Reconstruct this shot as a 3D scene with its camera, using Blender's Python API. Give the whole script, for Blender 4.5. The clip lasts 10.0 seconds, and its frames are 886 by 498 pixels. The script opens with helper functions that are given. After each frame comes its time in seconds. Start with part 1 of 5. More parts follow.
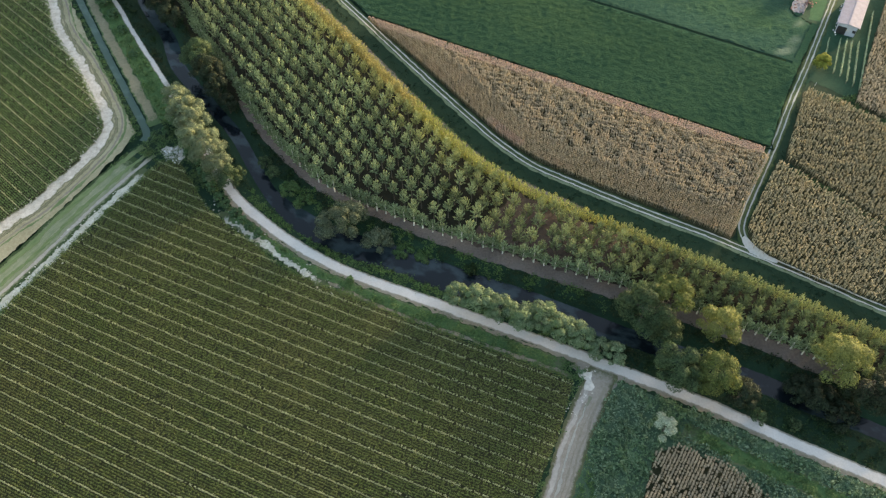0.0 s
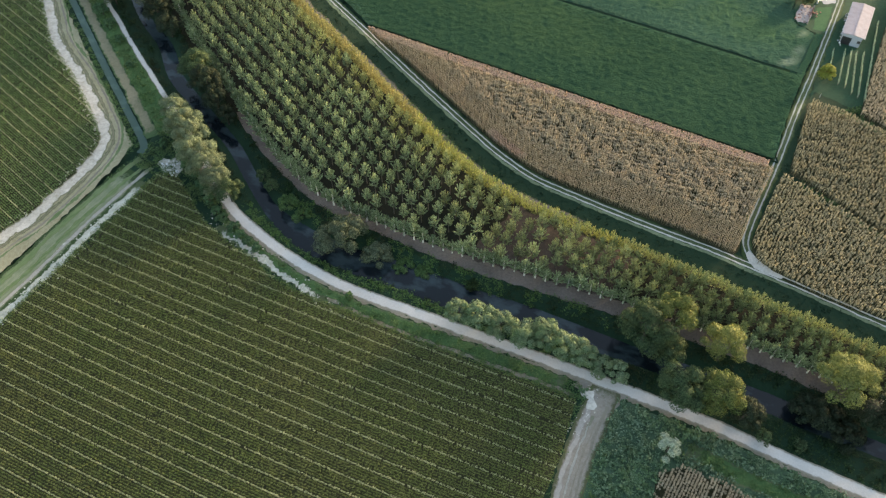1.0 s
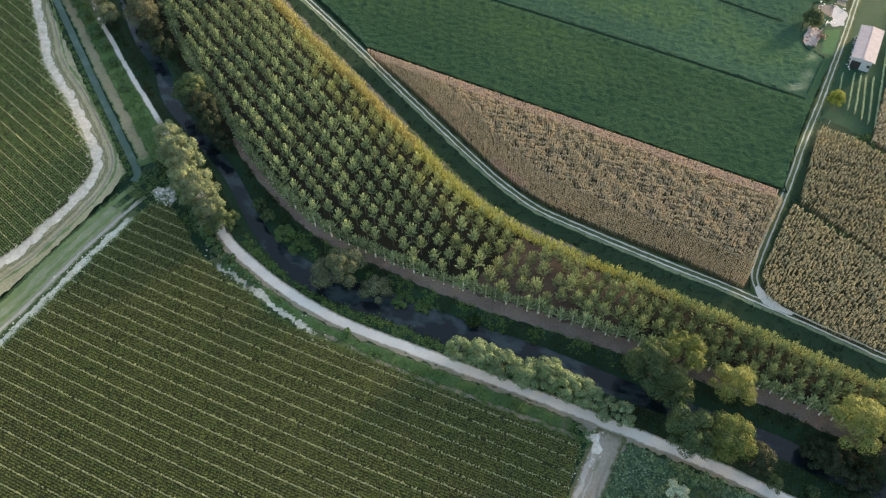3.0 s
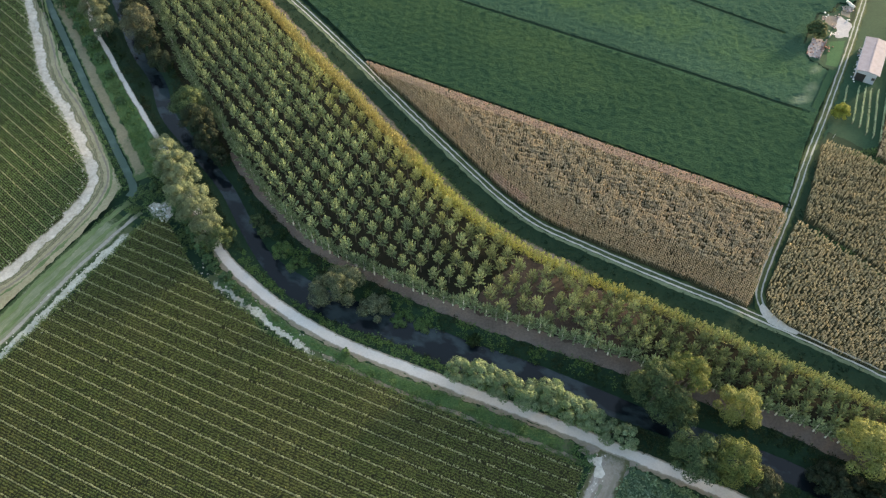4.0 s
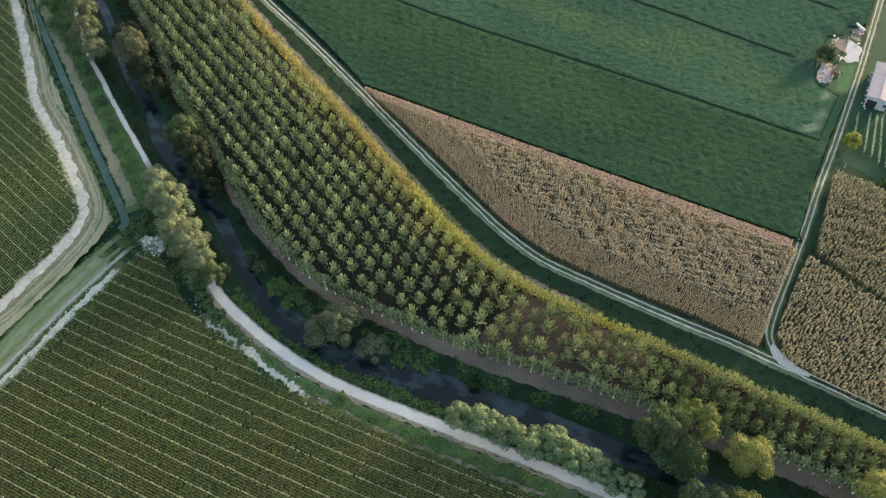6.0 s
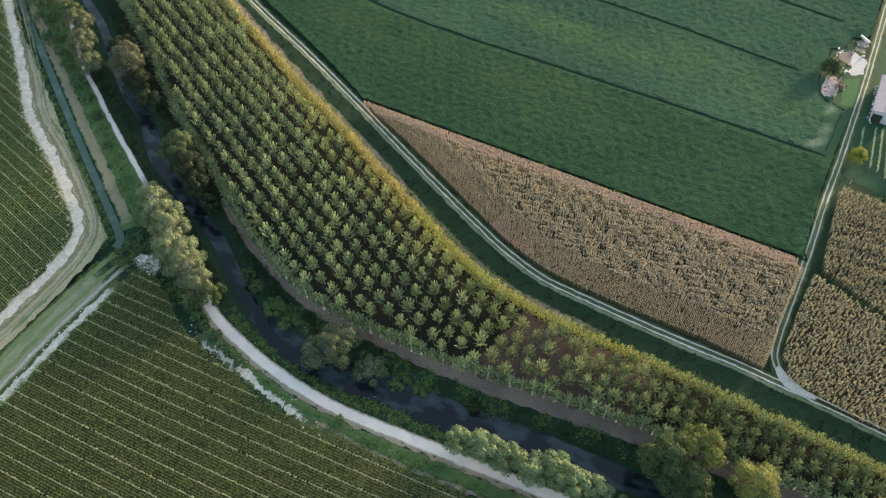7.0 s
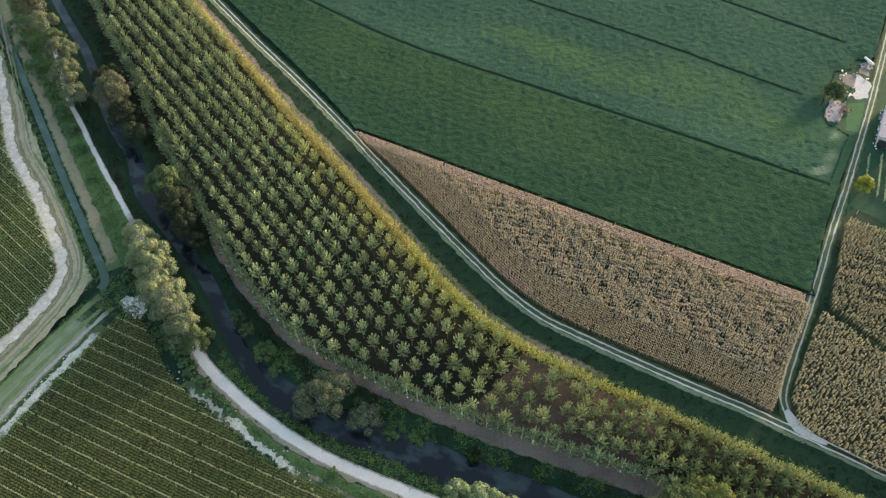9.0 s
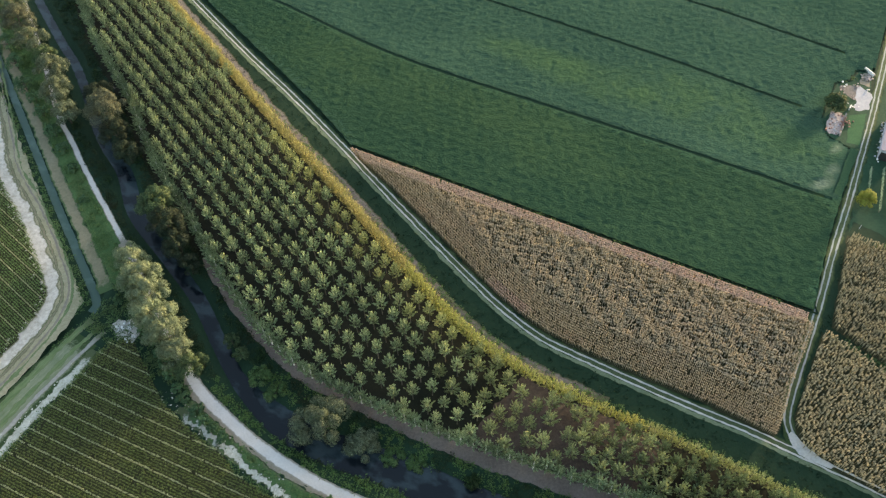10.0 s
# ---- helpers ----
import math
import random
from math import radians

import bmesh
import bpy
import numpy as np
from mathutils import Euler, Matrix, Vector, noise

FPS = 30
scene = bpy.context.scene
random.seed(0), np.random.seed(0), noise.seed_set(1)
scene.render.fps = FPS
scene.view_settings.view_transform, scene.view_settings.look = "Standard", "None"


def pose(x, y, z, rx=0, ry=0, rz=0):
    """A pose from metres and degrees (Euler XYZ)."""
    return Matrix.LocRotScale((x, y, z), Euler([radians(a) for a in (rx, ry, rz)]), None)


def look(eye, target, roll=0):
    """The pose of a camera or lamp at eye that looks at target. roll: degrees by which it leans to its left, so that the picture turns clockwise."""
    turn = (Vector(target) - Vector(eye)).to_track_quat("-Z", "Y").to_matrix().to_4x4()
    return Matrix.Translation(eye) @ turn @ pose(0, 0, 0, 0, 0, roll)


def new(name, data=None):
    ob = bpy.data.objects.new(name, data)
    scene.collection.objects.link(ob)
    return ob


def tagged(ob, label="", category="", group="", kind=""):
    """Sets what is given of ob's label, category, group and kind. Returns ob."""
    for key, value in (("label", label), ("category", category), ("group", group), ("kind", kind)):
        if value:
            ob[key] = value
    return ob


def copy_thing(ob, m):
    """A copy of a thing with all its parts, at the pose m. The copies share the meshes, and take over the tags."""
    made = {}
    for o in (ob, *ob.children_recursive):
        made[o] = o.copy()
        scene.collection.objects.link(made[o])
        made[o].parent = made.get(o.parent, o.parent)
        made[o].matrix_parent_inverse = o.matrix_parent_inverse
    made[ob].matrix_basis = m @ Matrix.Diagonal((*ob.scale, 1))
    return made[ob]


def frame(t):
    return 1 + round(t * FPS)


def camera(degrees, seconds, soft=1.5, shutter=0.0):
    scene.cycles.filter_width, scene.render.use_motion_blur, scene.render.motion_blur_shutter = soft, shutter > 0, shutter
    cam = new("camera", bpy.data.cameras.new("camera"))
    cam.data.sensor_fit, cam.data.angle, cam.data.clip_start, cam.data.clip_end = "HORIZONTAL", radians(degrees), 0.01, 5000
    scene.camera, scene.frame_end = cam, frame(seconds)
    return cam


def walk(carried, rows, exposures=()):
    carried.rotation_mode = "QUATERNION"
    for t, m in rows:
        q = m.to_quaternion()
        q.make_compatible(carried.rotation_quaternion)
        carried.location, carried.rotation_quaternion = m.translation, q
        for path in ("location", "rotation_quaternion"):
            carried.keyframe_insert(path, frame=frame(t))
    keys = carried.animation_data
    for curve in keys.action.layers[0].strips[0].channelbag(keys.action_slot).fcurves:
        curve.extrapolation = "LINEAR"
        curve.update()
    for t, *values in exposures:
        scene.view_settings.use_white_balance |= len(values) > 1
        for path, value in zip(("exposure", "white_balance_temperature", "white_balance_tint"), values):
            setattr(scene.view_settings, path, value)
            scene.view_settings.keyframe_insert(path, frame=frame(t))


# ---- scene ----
cam = camera(60.0, 10.0, soft=1.3)
PATH = [
    (0, (-0.017, 0.007, 187.591), (-0.025, 77.878, 78.540), -0.906),
    (0.5, (0.079, 2.602, 187.686), (0.025, 80.466, 78.630), -0.919),
    (1, (0.096, 5.190, 187.774), (0.005, 83.128, 78.772), -0.905),
    (1.5, (0.076, 7.819, 187.861), (-0.032, 85.866, 78.937), -0.880),
    (2, (0.047, 10.514, 187.951), (-0.059, 88.672, 79.104), -0.855),
    (2.5, (0.031, 13.283, 188.042), (-0.059, 91.539, 79.266), -0.836),
    (4, (0.158, 21.973, 188.325), (0.072, 100.445, 79.706), -0.840),
    (4.5, (0.264, 24.958, 188.413), (0.139, 103.498, 79.843), -0.859),
    (5, (0.394, 27.970, 188.495), (0.209, 106.585, 79.979), -0.885),
    (5.5, (0.540, 31.004, 188.569), (0.280, 109.707, 80.117), -0.916),
    (7, (0.978, 40.263, 188.738), (0.583, 119.289, 80.522), -1.037),
    (7.5, (1.107, 43.428, 188.787), (0.757, 122.560, 80.649), -1.091),
    (8, (1.229, 46.645, 188.846), (0.990, 125.869, 80.775), -1.157),
    (8.5, (1.356, 49.919, 188.927), (1.292, 129.212, 80.907), -1.238),
    (9, (1.512, 53.240, 189.045), (1.660, 132.581, 81.059), -1.340),
    (9.5, (1.729, 56.584, 189.220), (2.078, 135.962, 81.262), -1.468),
    (10, (2.056, 59.909, 189.480), (2.506, 139.331, 81.555), -1.626),
]
EXPOSURE = [(0.0, 2.26, 6950, 14), (10.0, 2.25, 6850, 13)]
walk(cam, [(t, look(eye, target, roll)) for t, eye, target, roll in PATH], EXPOSURE)

# ---- world and sun ----
SUN_AZ, SUN_EL = radians(52), radians(9)      # azimuth from +y towards +x
world = bpy.data.worlds.new("sky")
scene.world = world
world.use_nodes = True
wn = world.node_tree
sky = wn.nodes.new("ShaderNodeTexSky")
sky.sky_type, sky.sun_disc = "NISHITA", False
sky.sun_elevation, sky.sun_rotation = SUN_EL, SUN_AZ
sky.air_density, sky.dust_density = 1.2, 2.0
wn.links.new(sky.outputs["Color"], wn.nodes["Background"].inputs["Color"])
wn.nodes["Background"].inputs["Strength"].default_value = 0.15
sun_data = bpy.data.lights.new("sun", "SUN")
sun_data.energy, sun_data.angle, sun_data.color = 2.7, radians(7.0), (1.0, 0.82, 0.55)
sun = new("sun", sun_data)
sun_way = Vector((math.sin(SUN_AZ) * math.cos(SUN_EL), math.cos(SUN_AZ) * math.cos(SUN_EL), math.sin(SUN_EL)))
sun.matrix_world = look(sun_way * 400, (0, 0, 0))

rng = np.random.default_rng(7)


# ---- materials ----
def nodes_of(name):
    m = bpy.data.materials.new(name)
    m.use_nodes = True
    nt = m.node_tree
    return m, nt, nt.nodes["Principled BSDF"]


def ramp(nt, fac, stops):
    r = nt.nodes.new("ShaderNodeValToRGB")
    while len(r.color_ramp.elements) < len(stops):
        r.color_ramp.elements.new(0.5)
    for e, (p, c) in zip(r.color_ramp.elements, stops):
        e.position, e.color = p, (*c, 1)
    nt.links.new(fac, r.inputs["Fac"])
    return r.outputs["Color"]


def noise_tex(nt, scale, detail=4, rough=0.6, stretch=None, turn=0.0):
    co = nt.nodes.new("ShaderNodeTexCoord")
    out = co.outputs["Object"]
    if stretch:
        mp = nt.nodes.new("ShaderNodeMapping")
        mp.vector_type = "TEXTURE"
        mp.inputs["Scale"].default_value = tuple(1 / v for v in stretch)
        mp.inputs["Rotation"].default_value = (0, 0, turn)
        nt.links.new(out, mp.inputs["Vector"])
        out = mp.outputs["Vector"]
    n = nt.nodes.new("ShaderNodeTexNoise")
    n.inputs["Scale"].default_value, n.inputs["Detail"].default_value, n.inputs["Roughness"].default_value = scale, detail, rough
    nt.links.new(out, n.inputs["Vector"])
    return n.outputs["Fac"]


def mix(nt, fac, a, b, mode="MIX"):
    m = nt.nodes.new("ShaderNodeMix")
    m.data_type, m.blend_type = "RGBA", mode
    for socket, v in ((m.inputs[0], fac), (m.inputs[6], a), (m.inputs[7], b)):
        if isinstance(v, (int, float)):
            socket.default_value = v
        elif isinstance(v, tuple):
            socket.default_value = (*v, 1)
        else:
            nt.links.new(v, socket)
    return m.outputs[2]


def bump(nt, bsdf, height, strength, distance):
    b = nt.nodes.new("ShaderNodeBump")
    b.inputs["Strength"].default_value, b.inputs["Distance"].default_value = strength, distance
    nt.links.new(height, b.inputs["Height"])
    nt.links.new(b.outputs["Normal"], bsdf.inputs["Normal"])


def soil(name, dark, mid, light, big=0.12, small=2.5, stretch=None, turn=0.0, relief=0.5, rough=0.95, tint=None, rim=(0.03, 0.055, 0.02)):
    """Earth, gravel or sward: two scales of noise, grain and relief."""
    m, nt, b = nodes_of(name)
    n1 = noise_tex(nt, big, 5, 0.65)
    n2 = noise_tex(nt, small, 6, 0.75, stretch, turn)
    c1 = ramp(nt, n2, [(0.3, dark), (0.5, mid), (0.7, light)])
    c2 = ramp(nt, n1, [(0.35, tint or dark), (0.65, light)])
    worn = nt.nodes.new("ShaderNodeAttribute")
    worn.attribute_name = "edge"
    add = nt.nodes.new("ShaderNodeMath")
    add.operation = "MULTIPLY_ADD"
    nt.links.new(noise_tex(nt, 1.1, 6, 0.75), add.inputs[0])
    add.inputs[1].default_value = 1.08
    nt.links.new(worn.outputs["Fac"], add.inputs[2])
    half = nt.nodes.new("ShaderNodeMath")
    half.operation = "MULTIPLY"
    half.inputs[1].default_value = 0.62
    nt.links.new(add.outputs["Value"], half.inputs[0])
    grown = ramp(nt, half.outputs["Value"], [(0.62, (0, 0, 0)), (0.80, (1, 1, 1))])
    nt.links.new(mix(nt, grown, mix(nt, 0.32, c1, c2), rim), b.inputs["Base Color"])
    b.inputs["Roughness"].default_value = rough
    b.inputs["Specular IOR Level"].default_value = 0.2
    bump(nt, b, n2, relief, 0.15)
    return m


def foliage(name, dark, mid, light, through_light=0.25, patch=0.05, other=None, rough=0.6, spread=0.5, gloss=0.08):
    """Leaves: every leaf its own tone, and patches of another tone over the stand."""
    m, nt, b = nodes_of(name)
    geo = nt.nodes.new("ShaderNodeNewGeometry")
    info = nt.nodes.new("ShaderNodeObjectInfo")
    c = ramp(nt, geo.outputs["Random Per Island"], [(0.0, dark), (0.5, mid), (1.0, light)])
    hsv = nt.nodes.new("ShaderNodeHueSaturation")
    val = nt.nodes.new("ShaderNodeMapRange")
    val.inputs["To Min"].default_value, val.inputs["To Max"].default_value = 1 - 0.3 * spread, 1 + 0.3 * spread
    nt.links.new(info.outputs["Random"], val.inputs["Value"])
    nt.links.new(val.outputs["Result"], hsv.inputs["Value"])
    big = noise_tex(nt, patch, 4, 0.6)
    fac = ramp(nt, big, [(0.42, (0, 0, 0)), (0.66, (1, 1, 1))])
    nt.links.new(mix(nt, fac, c, mix(nt, 0.6, c, other or light)), hsv.inputs["Color"])
    col = hsv.outputs["Color"]
    nt.links.new(col, b.inputs["Base Color"])
    b.inputs["Roughness"].default_value = rough
    b.inputs["Specular IOR Level"].default_value = gloss
    if through_light:
        tr = nt.nodes.new("ShaderNodeBsdfTranslucent")
        nt.links.new(col, tr.inputs["Color"])
        sh = nt.nodes.new("ShaderNodeMixShader")
        sh.inputs["Fac"].default_value = through_light
        nt.links.new(b.outputs["BSDF"], sh.inputs[1])
        nt.links.new(tr.outputs["BSDF"], sh.inputs[2])
        nt.links.new(sh.outputs["Shader"], nt.nodes["Material Output"].inputs["Surface"])
    return m


def paint(name, base, var=0.15, rough=0.6, scale=3.0, metal=0.0):
    m, nt, b = nodes_of(name)
    n = noise_tex(nt, scale, 5, 0.7)
    lo, hi = tuple(v * (1 - var) for v in base), tuple(min(1, v * (1 + var)) for v in base)
    nt.links.new(ramp(nt, n, [(0.3, lo), (0.7, hi)]), b.inputs["Base Color"])
    b.inputs["Roughness"].default_value, b.inputs["Metallic"].default_value = rough, metal
    bump(nt, b, n, 0.2, 0.02)
    return m


GRASS = soil("meadow_grass", (0.0055, 0.0195, 0.0108), (0.009, 0.0275, 0.0148), (0.0165, 0.041, 0.021), 0.06, 1.6, relief=0.5, tint=(0.0078, 0.025, 0.013))
GRAVEL = soil("pale_gravel", (0.39, 0.366, 0.345), (0.475, 0.447, 0.424), (0.56, 0.53, 0.505), 0.3, 3.0, relief=0.2, rim=(0.22, 0.20, 0.16))
RUT = soil("pale_wheel_rut", (0.34, 0.325, 0.30), (0.46, 0.445, 0.415), (0.58, 0.565, 0.53), 0.3, 2.0, relief=0.3)
SHOULDER = soil("track_shoulder_earth", (0.13, 0.115, 0.085), (0.20, 0.175, 0.135), (0.28, 0.25, 0.20), 0.2, 2.2, relief=0.5)
WHITE_SOIL = soil("bleached_bare_soil", (0.30, 0.277, 0.24), (0.475, 0.447, 0.405), (0.67, 0.637, 0.59), 0.4, 1.2, relief=0.4, tint=(0.20, 0.19, 0.135), rim=(0.15, 0.15, 0.095))
TAN = soil("dry_mown_grass", (0.18, 0.166, 0.108), (0.255, 0.238, 0.158), (0.345, 0.325, 0.225), 0.15, 1.4, relief=0.6, tint=(0.15, 0.15, 0.085), rim=(0.11, 0.125, 0.065))
# Near-black litter: the shade under the poplar crowns is in the colour.
SHADE_LITTER = soil("leaf_litter_with_shade", (0.007, 0.009, 0.006), (0.012, 0.0142, 0.009), (0.023, 0.024, 0.016), 0.12, 2.0, relief=0.4)
BROWN = soil("plantation_leaf_litter", (0.085, 0.068, 0.058), (0.14, 0.115, 0.10), (0.20, 0.168, 0.148), 0.15, 2.0, relief=0.5)
BARE_LITTER = soil("trodden_pinkish_earth", (0.04, 0.031, 0.026), (0.068, 0.053, 0.045), (0.105, 0.083, 0.072), 0.2, 1.6, relief=0.5)
# Dark soil tone that includes the shade between standing maize rows.
FIELD_SOIL = soil("field_soil_with_row_shade", (0.018, 0.022, 0.010), (0.030, 0.034, 0.016), (0.05, 0.05, 0.028), 0.2, 2.0, relief=0.7)
DIRT = soil("grey_brown_dirt", (0.16, 0.142, 0.119), (0.225, 0.202, 0.172), (0.295, 0.269, 0.234), 0.25, 1.5, relief=0.2, rim=(0.085, 0.092, 0.05))
MUD = soil("grey_green_track", (0.095, 0.120, 0.070), (0.15, 0.175, 0.112), (0.235, 0.25, 0.18), 0.2, 1.4, (0.22, 1.5, 1.0), radians(57), relief=0.3, tint=(0.07, 0.118, 0.045))
TRACK_GRASS = soil("streaky_track_grass", (0.058, 0.10, 0.042), (0.10, 0.148, 0.066), (0.175, 0.21, 0.115), 0.15, 1.6, (0.2, 1.6, 1.0), radians(57), relief=0.3, tint=(0.06, 0.11, 0.04), rim=(0.11, 0.135, 0.07))
RUT_BED = soil("worn_grass_bed", (0.03, 0.055, 0.022), (0.055, 0.08, 0.035), (0.11, 0.125, 0.07), 0.2, 1.4, relief=0.6, tint=(0.03, 0.06, 0.02))
POPLAR_LEAF = foliage("poplar_leaf", (0.098, 0.146, 0.076), (0.212, 0.278, 0.15), (0.42, 0.50, 0.30), 0.12, 0.04, (0.225, 0.275, 0.138))
# Yellower copy of the poplar leaf: warm edge light put into colour.
YELLOW_POPLAR_LEAF = foliage("warm_lit_poplar_leaf", (0.145, 0.18, 0.08), (0.25, 0.292, 0.132), (0.395, 0.44, 0.225), 0.12, 0.04, (0.275, 0.288, 0.12))
LOW_POPLAR_LEAF = foliage("olive_poplar_leaf", (0.12, 0.158, 0.075), (0.218, 0.265, 0.13), (0.36, 0.41, 0.215), 0.12, 0.04, (0.235, 0.262, 0.12))
DEEP_POPLAR_LEAF = foliage("deep_green_poplar_leaf", (0.082, 0.122, 0.062), (0.152, 0.205, 0.105), (0.262, 0.325, 0.175), 0.12, 0.05, (0.165, 0.205, 0.09))
# Outer-row greens are yellowed to stand for low warm sun.
EDGE_LEAF = foliage("sun_painted_edge_leaf", (0.20, 0.202, 0.088), (0.288, 0.283, 0.122), (0.385, 0.375, 0.178), 0.14, 0.07, (0.325, 0.288, 0.118))
SUNLIT_LEAF = foliage("sun_painted_poplar_leaf", (0.205, 0.236, 0.082), (0.30, 0.338, 0.12), (0.415, 0.455, 0.188), 0.16, 0.07, (0.325, 0.33, 0.11))
WILLOW_LEAF = foliage("willow_leaf", (0.082, 0.116, 0.066), (0.136, 0.178, 0.104), (0.215, 0.265, 0.165), 0.2, 0.3, (0.115, 0.125, 0.068))
GREEN_WILLOW_LEAF = foliage("pale_green_willow_leaf", (0.088, 0.134, 0.076), (0.146, 0.20, 0.114), (0.22, 0.28, 0.168), 0.2, 0.36, (0.064, 0.132, 0.045))
BROAD_LEAF = foliage("broad_willow_leaf", (0.046, 0.066, 0.040), (0.092, 0.118, 0.072), (0.168, 0.20, 0.132), 0.2, 0.3, (0.075, 0.085, 0.048))
BROWN_LEAF = foliage("browning_tree_leaf", (0.046, 0.058, 0.038), (0.084, 0.10, 0.065), (0.145, 0.165, 0.108), 0.25, 0.3, (0.10, 0.098, 0.062))
DARK_LEAF = foliage("dark_tree_leaf", (0.026, 0.050, 0.026), (0.052, 0.092, 0.046), (0.10, 0.145, 0.072), 0.25, 0.15, (0.085, 0.10, 0.042))
# The yellow is sun on the river poplars' tops, painted as leaf colour.
YELLOW_LEAF = foliage("yellow_green_sunlit_leaf", (0.042, 0.070, 0.025), (0.085, 0.125, 0.042), (0.155, 0.195, 0.07), 0.3, 0.3, (0.14, 0.145, 0.045))
PALE_LEAF = foliage("silvery_leaf", (0.22, 0.28, 0.20), (0.34, 0.40, 0.30), (0.46, 0.52, 0.41), 0.25, 0.2)
GREEN_MAIZE = foliage("green_maize_leaf", (0.070, 0.095, 0.027), (0.108, 0.145, 0.044), (0.158, 0.20, 0.068), 0.2, 0.05, (0.148, 0.153, 0.058))
FRESH_MAIZE = foliage("fresh_maize_leaf", (0.070, 0.128, 0.040), (0.122, 0.192, 0.066), (0.185, 0.265, 0.10), 0.2, 0.05, (0.16, 0.208, 0.08))
MALE_MAIZE = foliage("tasselled_maize_leaf", (0.17, 0.196, 0.096), (0.272, 0.30, 0.158), (0.39, 0.42, 0.25), 0.2, 0.08, (0.31, 0.33, 0.165))
DRY_MAIZE = foliage("dry_maize_leaf", (0.225, 0.185, 0.122), (0.37, 0.312, 0.21), (0.52, 0.455, 0.33), 0.15, 0.05, (0.43, 0.34, 0.235))
BORDER_MAIZE = foliage("bleached_border_maize", (0.20, 0.165, 0.11), (0.325, 0.275, 0.19), (0.46, 0.40, 0.29), 0.15, 0.1, (0.37, 0.285, 0.20))
# Pink leaf tone stands for low sun catching the field's edge.
PINK_MAIZE = foliage("sun_pink_border_maize", (0.26, 0.19, 0.15), (0.39, 0.295, 0.235), (0.51, 0.405, 0.335), 0.15, 0.1, (0.42, 0.295, 0.235))
RIPE_MAIZE = foliage("ripening_maize_leaf", (0.20, 0.176, 0.105), (0.335, 0.296, 0.185), (0.485, 0.437, 0.295), 0.15, 0.045, (0.35, 0.30, 0.18))
BROWN_MAIZE = foliage("brown_maize_leaf", (0.19, 0.155, 0.10), (0.32, 0.27, 0.185), (0.46, 0.40, 0.29), 0.15, 0.08, (0.36, 0.295, 0.20))
SOY_LEAF = foliage("soybean_leaf", (0.0232, 0.0515, 0.0368), (0.032, 0.0675, 0.0465), (0.0435, 0.0875, 0.060), 0.08, 0.018, (0.041, 0.083, 0.055), rough=1.0, gloss=0.0)
GARDEN_LEAF = foliage("bright_yellow_leaf", (0.11, 0.135, 0.025), (0.20, 0.225, 0.042), (0.30, 0.32, 0.075), 0.3, 0.3)
VINE_LEAF = foliage("pale_vine_leaf", (0.19, 0.27, 0.165), (0.31, 0.41, 0.265), (0.44, 0.54, 0.38), 0.2, 0.2)
HERB_LEAF = foliage("verge_herb_leaf", (0.055, 0.102, 0.039), (0.071, 0.130, 0.047), (0.096, 0.162, 0.06), 0.2, 0.12, (0.104, 0.138, 0.06))
# Bank green is darkened to carry the plantation's shade.
BANK_LEAF = foliage("shade_toned_bank_herb_leaf", (0.008, 0.018, 0.007), (0.015, 0.034, 0.013), (0.032, 0.060, 0.022), 0.15, 0.1, (0.034, 0.031, 0.019))
# Near-black alder green: riverside shade is put into the leaf colour.
ALDER_LEAF = foliage("shade_blackened_alder_leaf", (0.010, 0.018, 0.010), (0.021, 0.034, 0.020), (0.044, 0.062, 0.038), 0.15, 0.15, (0.034, 0.036, 0.022))
NETTLE_LEAF = foliage("bank_nettle_leaf", (0.042, 0.084, 0.026), (0.066, 0.122, 0.038), (0.10, 0.165, 0.055), 0.2, 0.12, (0.092, 0.13, 0.042))
SHRUB_LEAF = foliage("hedge_shrub_leaf", (0.028, 0.066, 0.032), (0.056, 0.118, 0.058), (0.11, 0.18, 0.095), 0.2, 0.1)
# Brighter yellow leaf, again sunlight put into the colour.
SUNNY_LEAF = foliage("painted_sun_yellow_leaf", (0.072, 0.096, 0.032), (0.13, 0.16, 0.054), (0.215, 0.24, 0.09), 0.25, 0.2, (0.17, 0.17, 0.056))
DIRT_RUT = soil("pale_rut_in_dirt", (0.225, 0.21, 0.19), (0.30, 0.282, 0.26), (0.385, 0.366, 0.342), 0.3, 1.3, relief=0.2, rim=(0.22, 0.20, 0.18))
EARTH_RUT = soil("brown_rut_in_grass", (0.13, 0.117, 0.095), (0.18, 0.164, 0.138), (0.235, 0.216, 0.186), 0.3, 1.3, relief=0.15, rim=(0.20, 0.184, 0.15))
LILAC_EARTH = soil("dull_lilac_earth", (0.10, 0.088, 0.08), (0.15, 0.132, 0.122), (0.205, 0.185, 0.17), 0.2, 1.6, relief=0.5, rim=(0.07, 0.075, 0.045))
GREY_RUT = soil("grey_rut_in_grass", (0.19, 0.185, 0.17), (0.26, 0.253, 0.235), (0.34, 0.332, 0.31), 0.3, 1.3, relief=0.2, rim=(0.16, 0.162, 0.12))

BLEACHED = soil("bleached_greenish_grass", (0.24, 0.245, 0.20), (0.40, 0.40, 0.35), (0.60, 0.60, 0.545), 0.5, 1.6, relief=0.6, tint=(0.17, 0.185, 0.125), rim=(0.06, 0.08, 0.04))
HERB_BED = soil("dense_green_herbs", (0.035, 0.080, 0.030), (0.055, 0.112, 0.040), (0.085, 0.15, 0.055), 0.1, 1.8, relief=0.8, tint=(0.045, 0.095, 0.04), rim=(0.09, 0.11, 0.06))


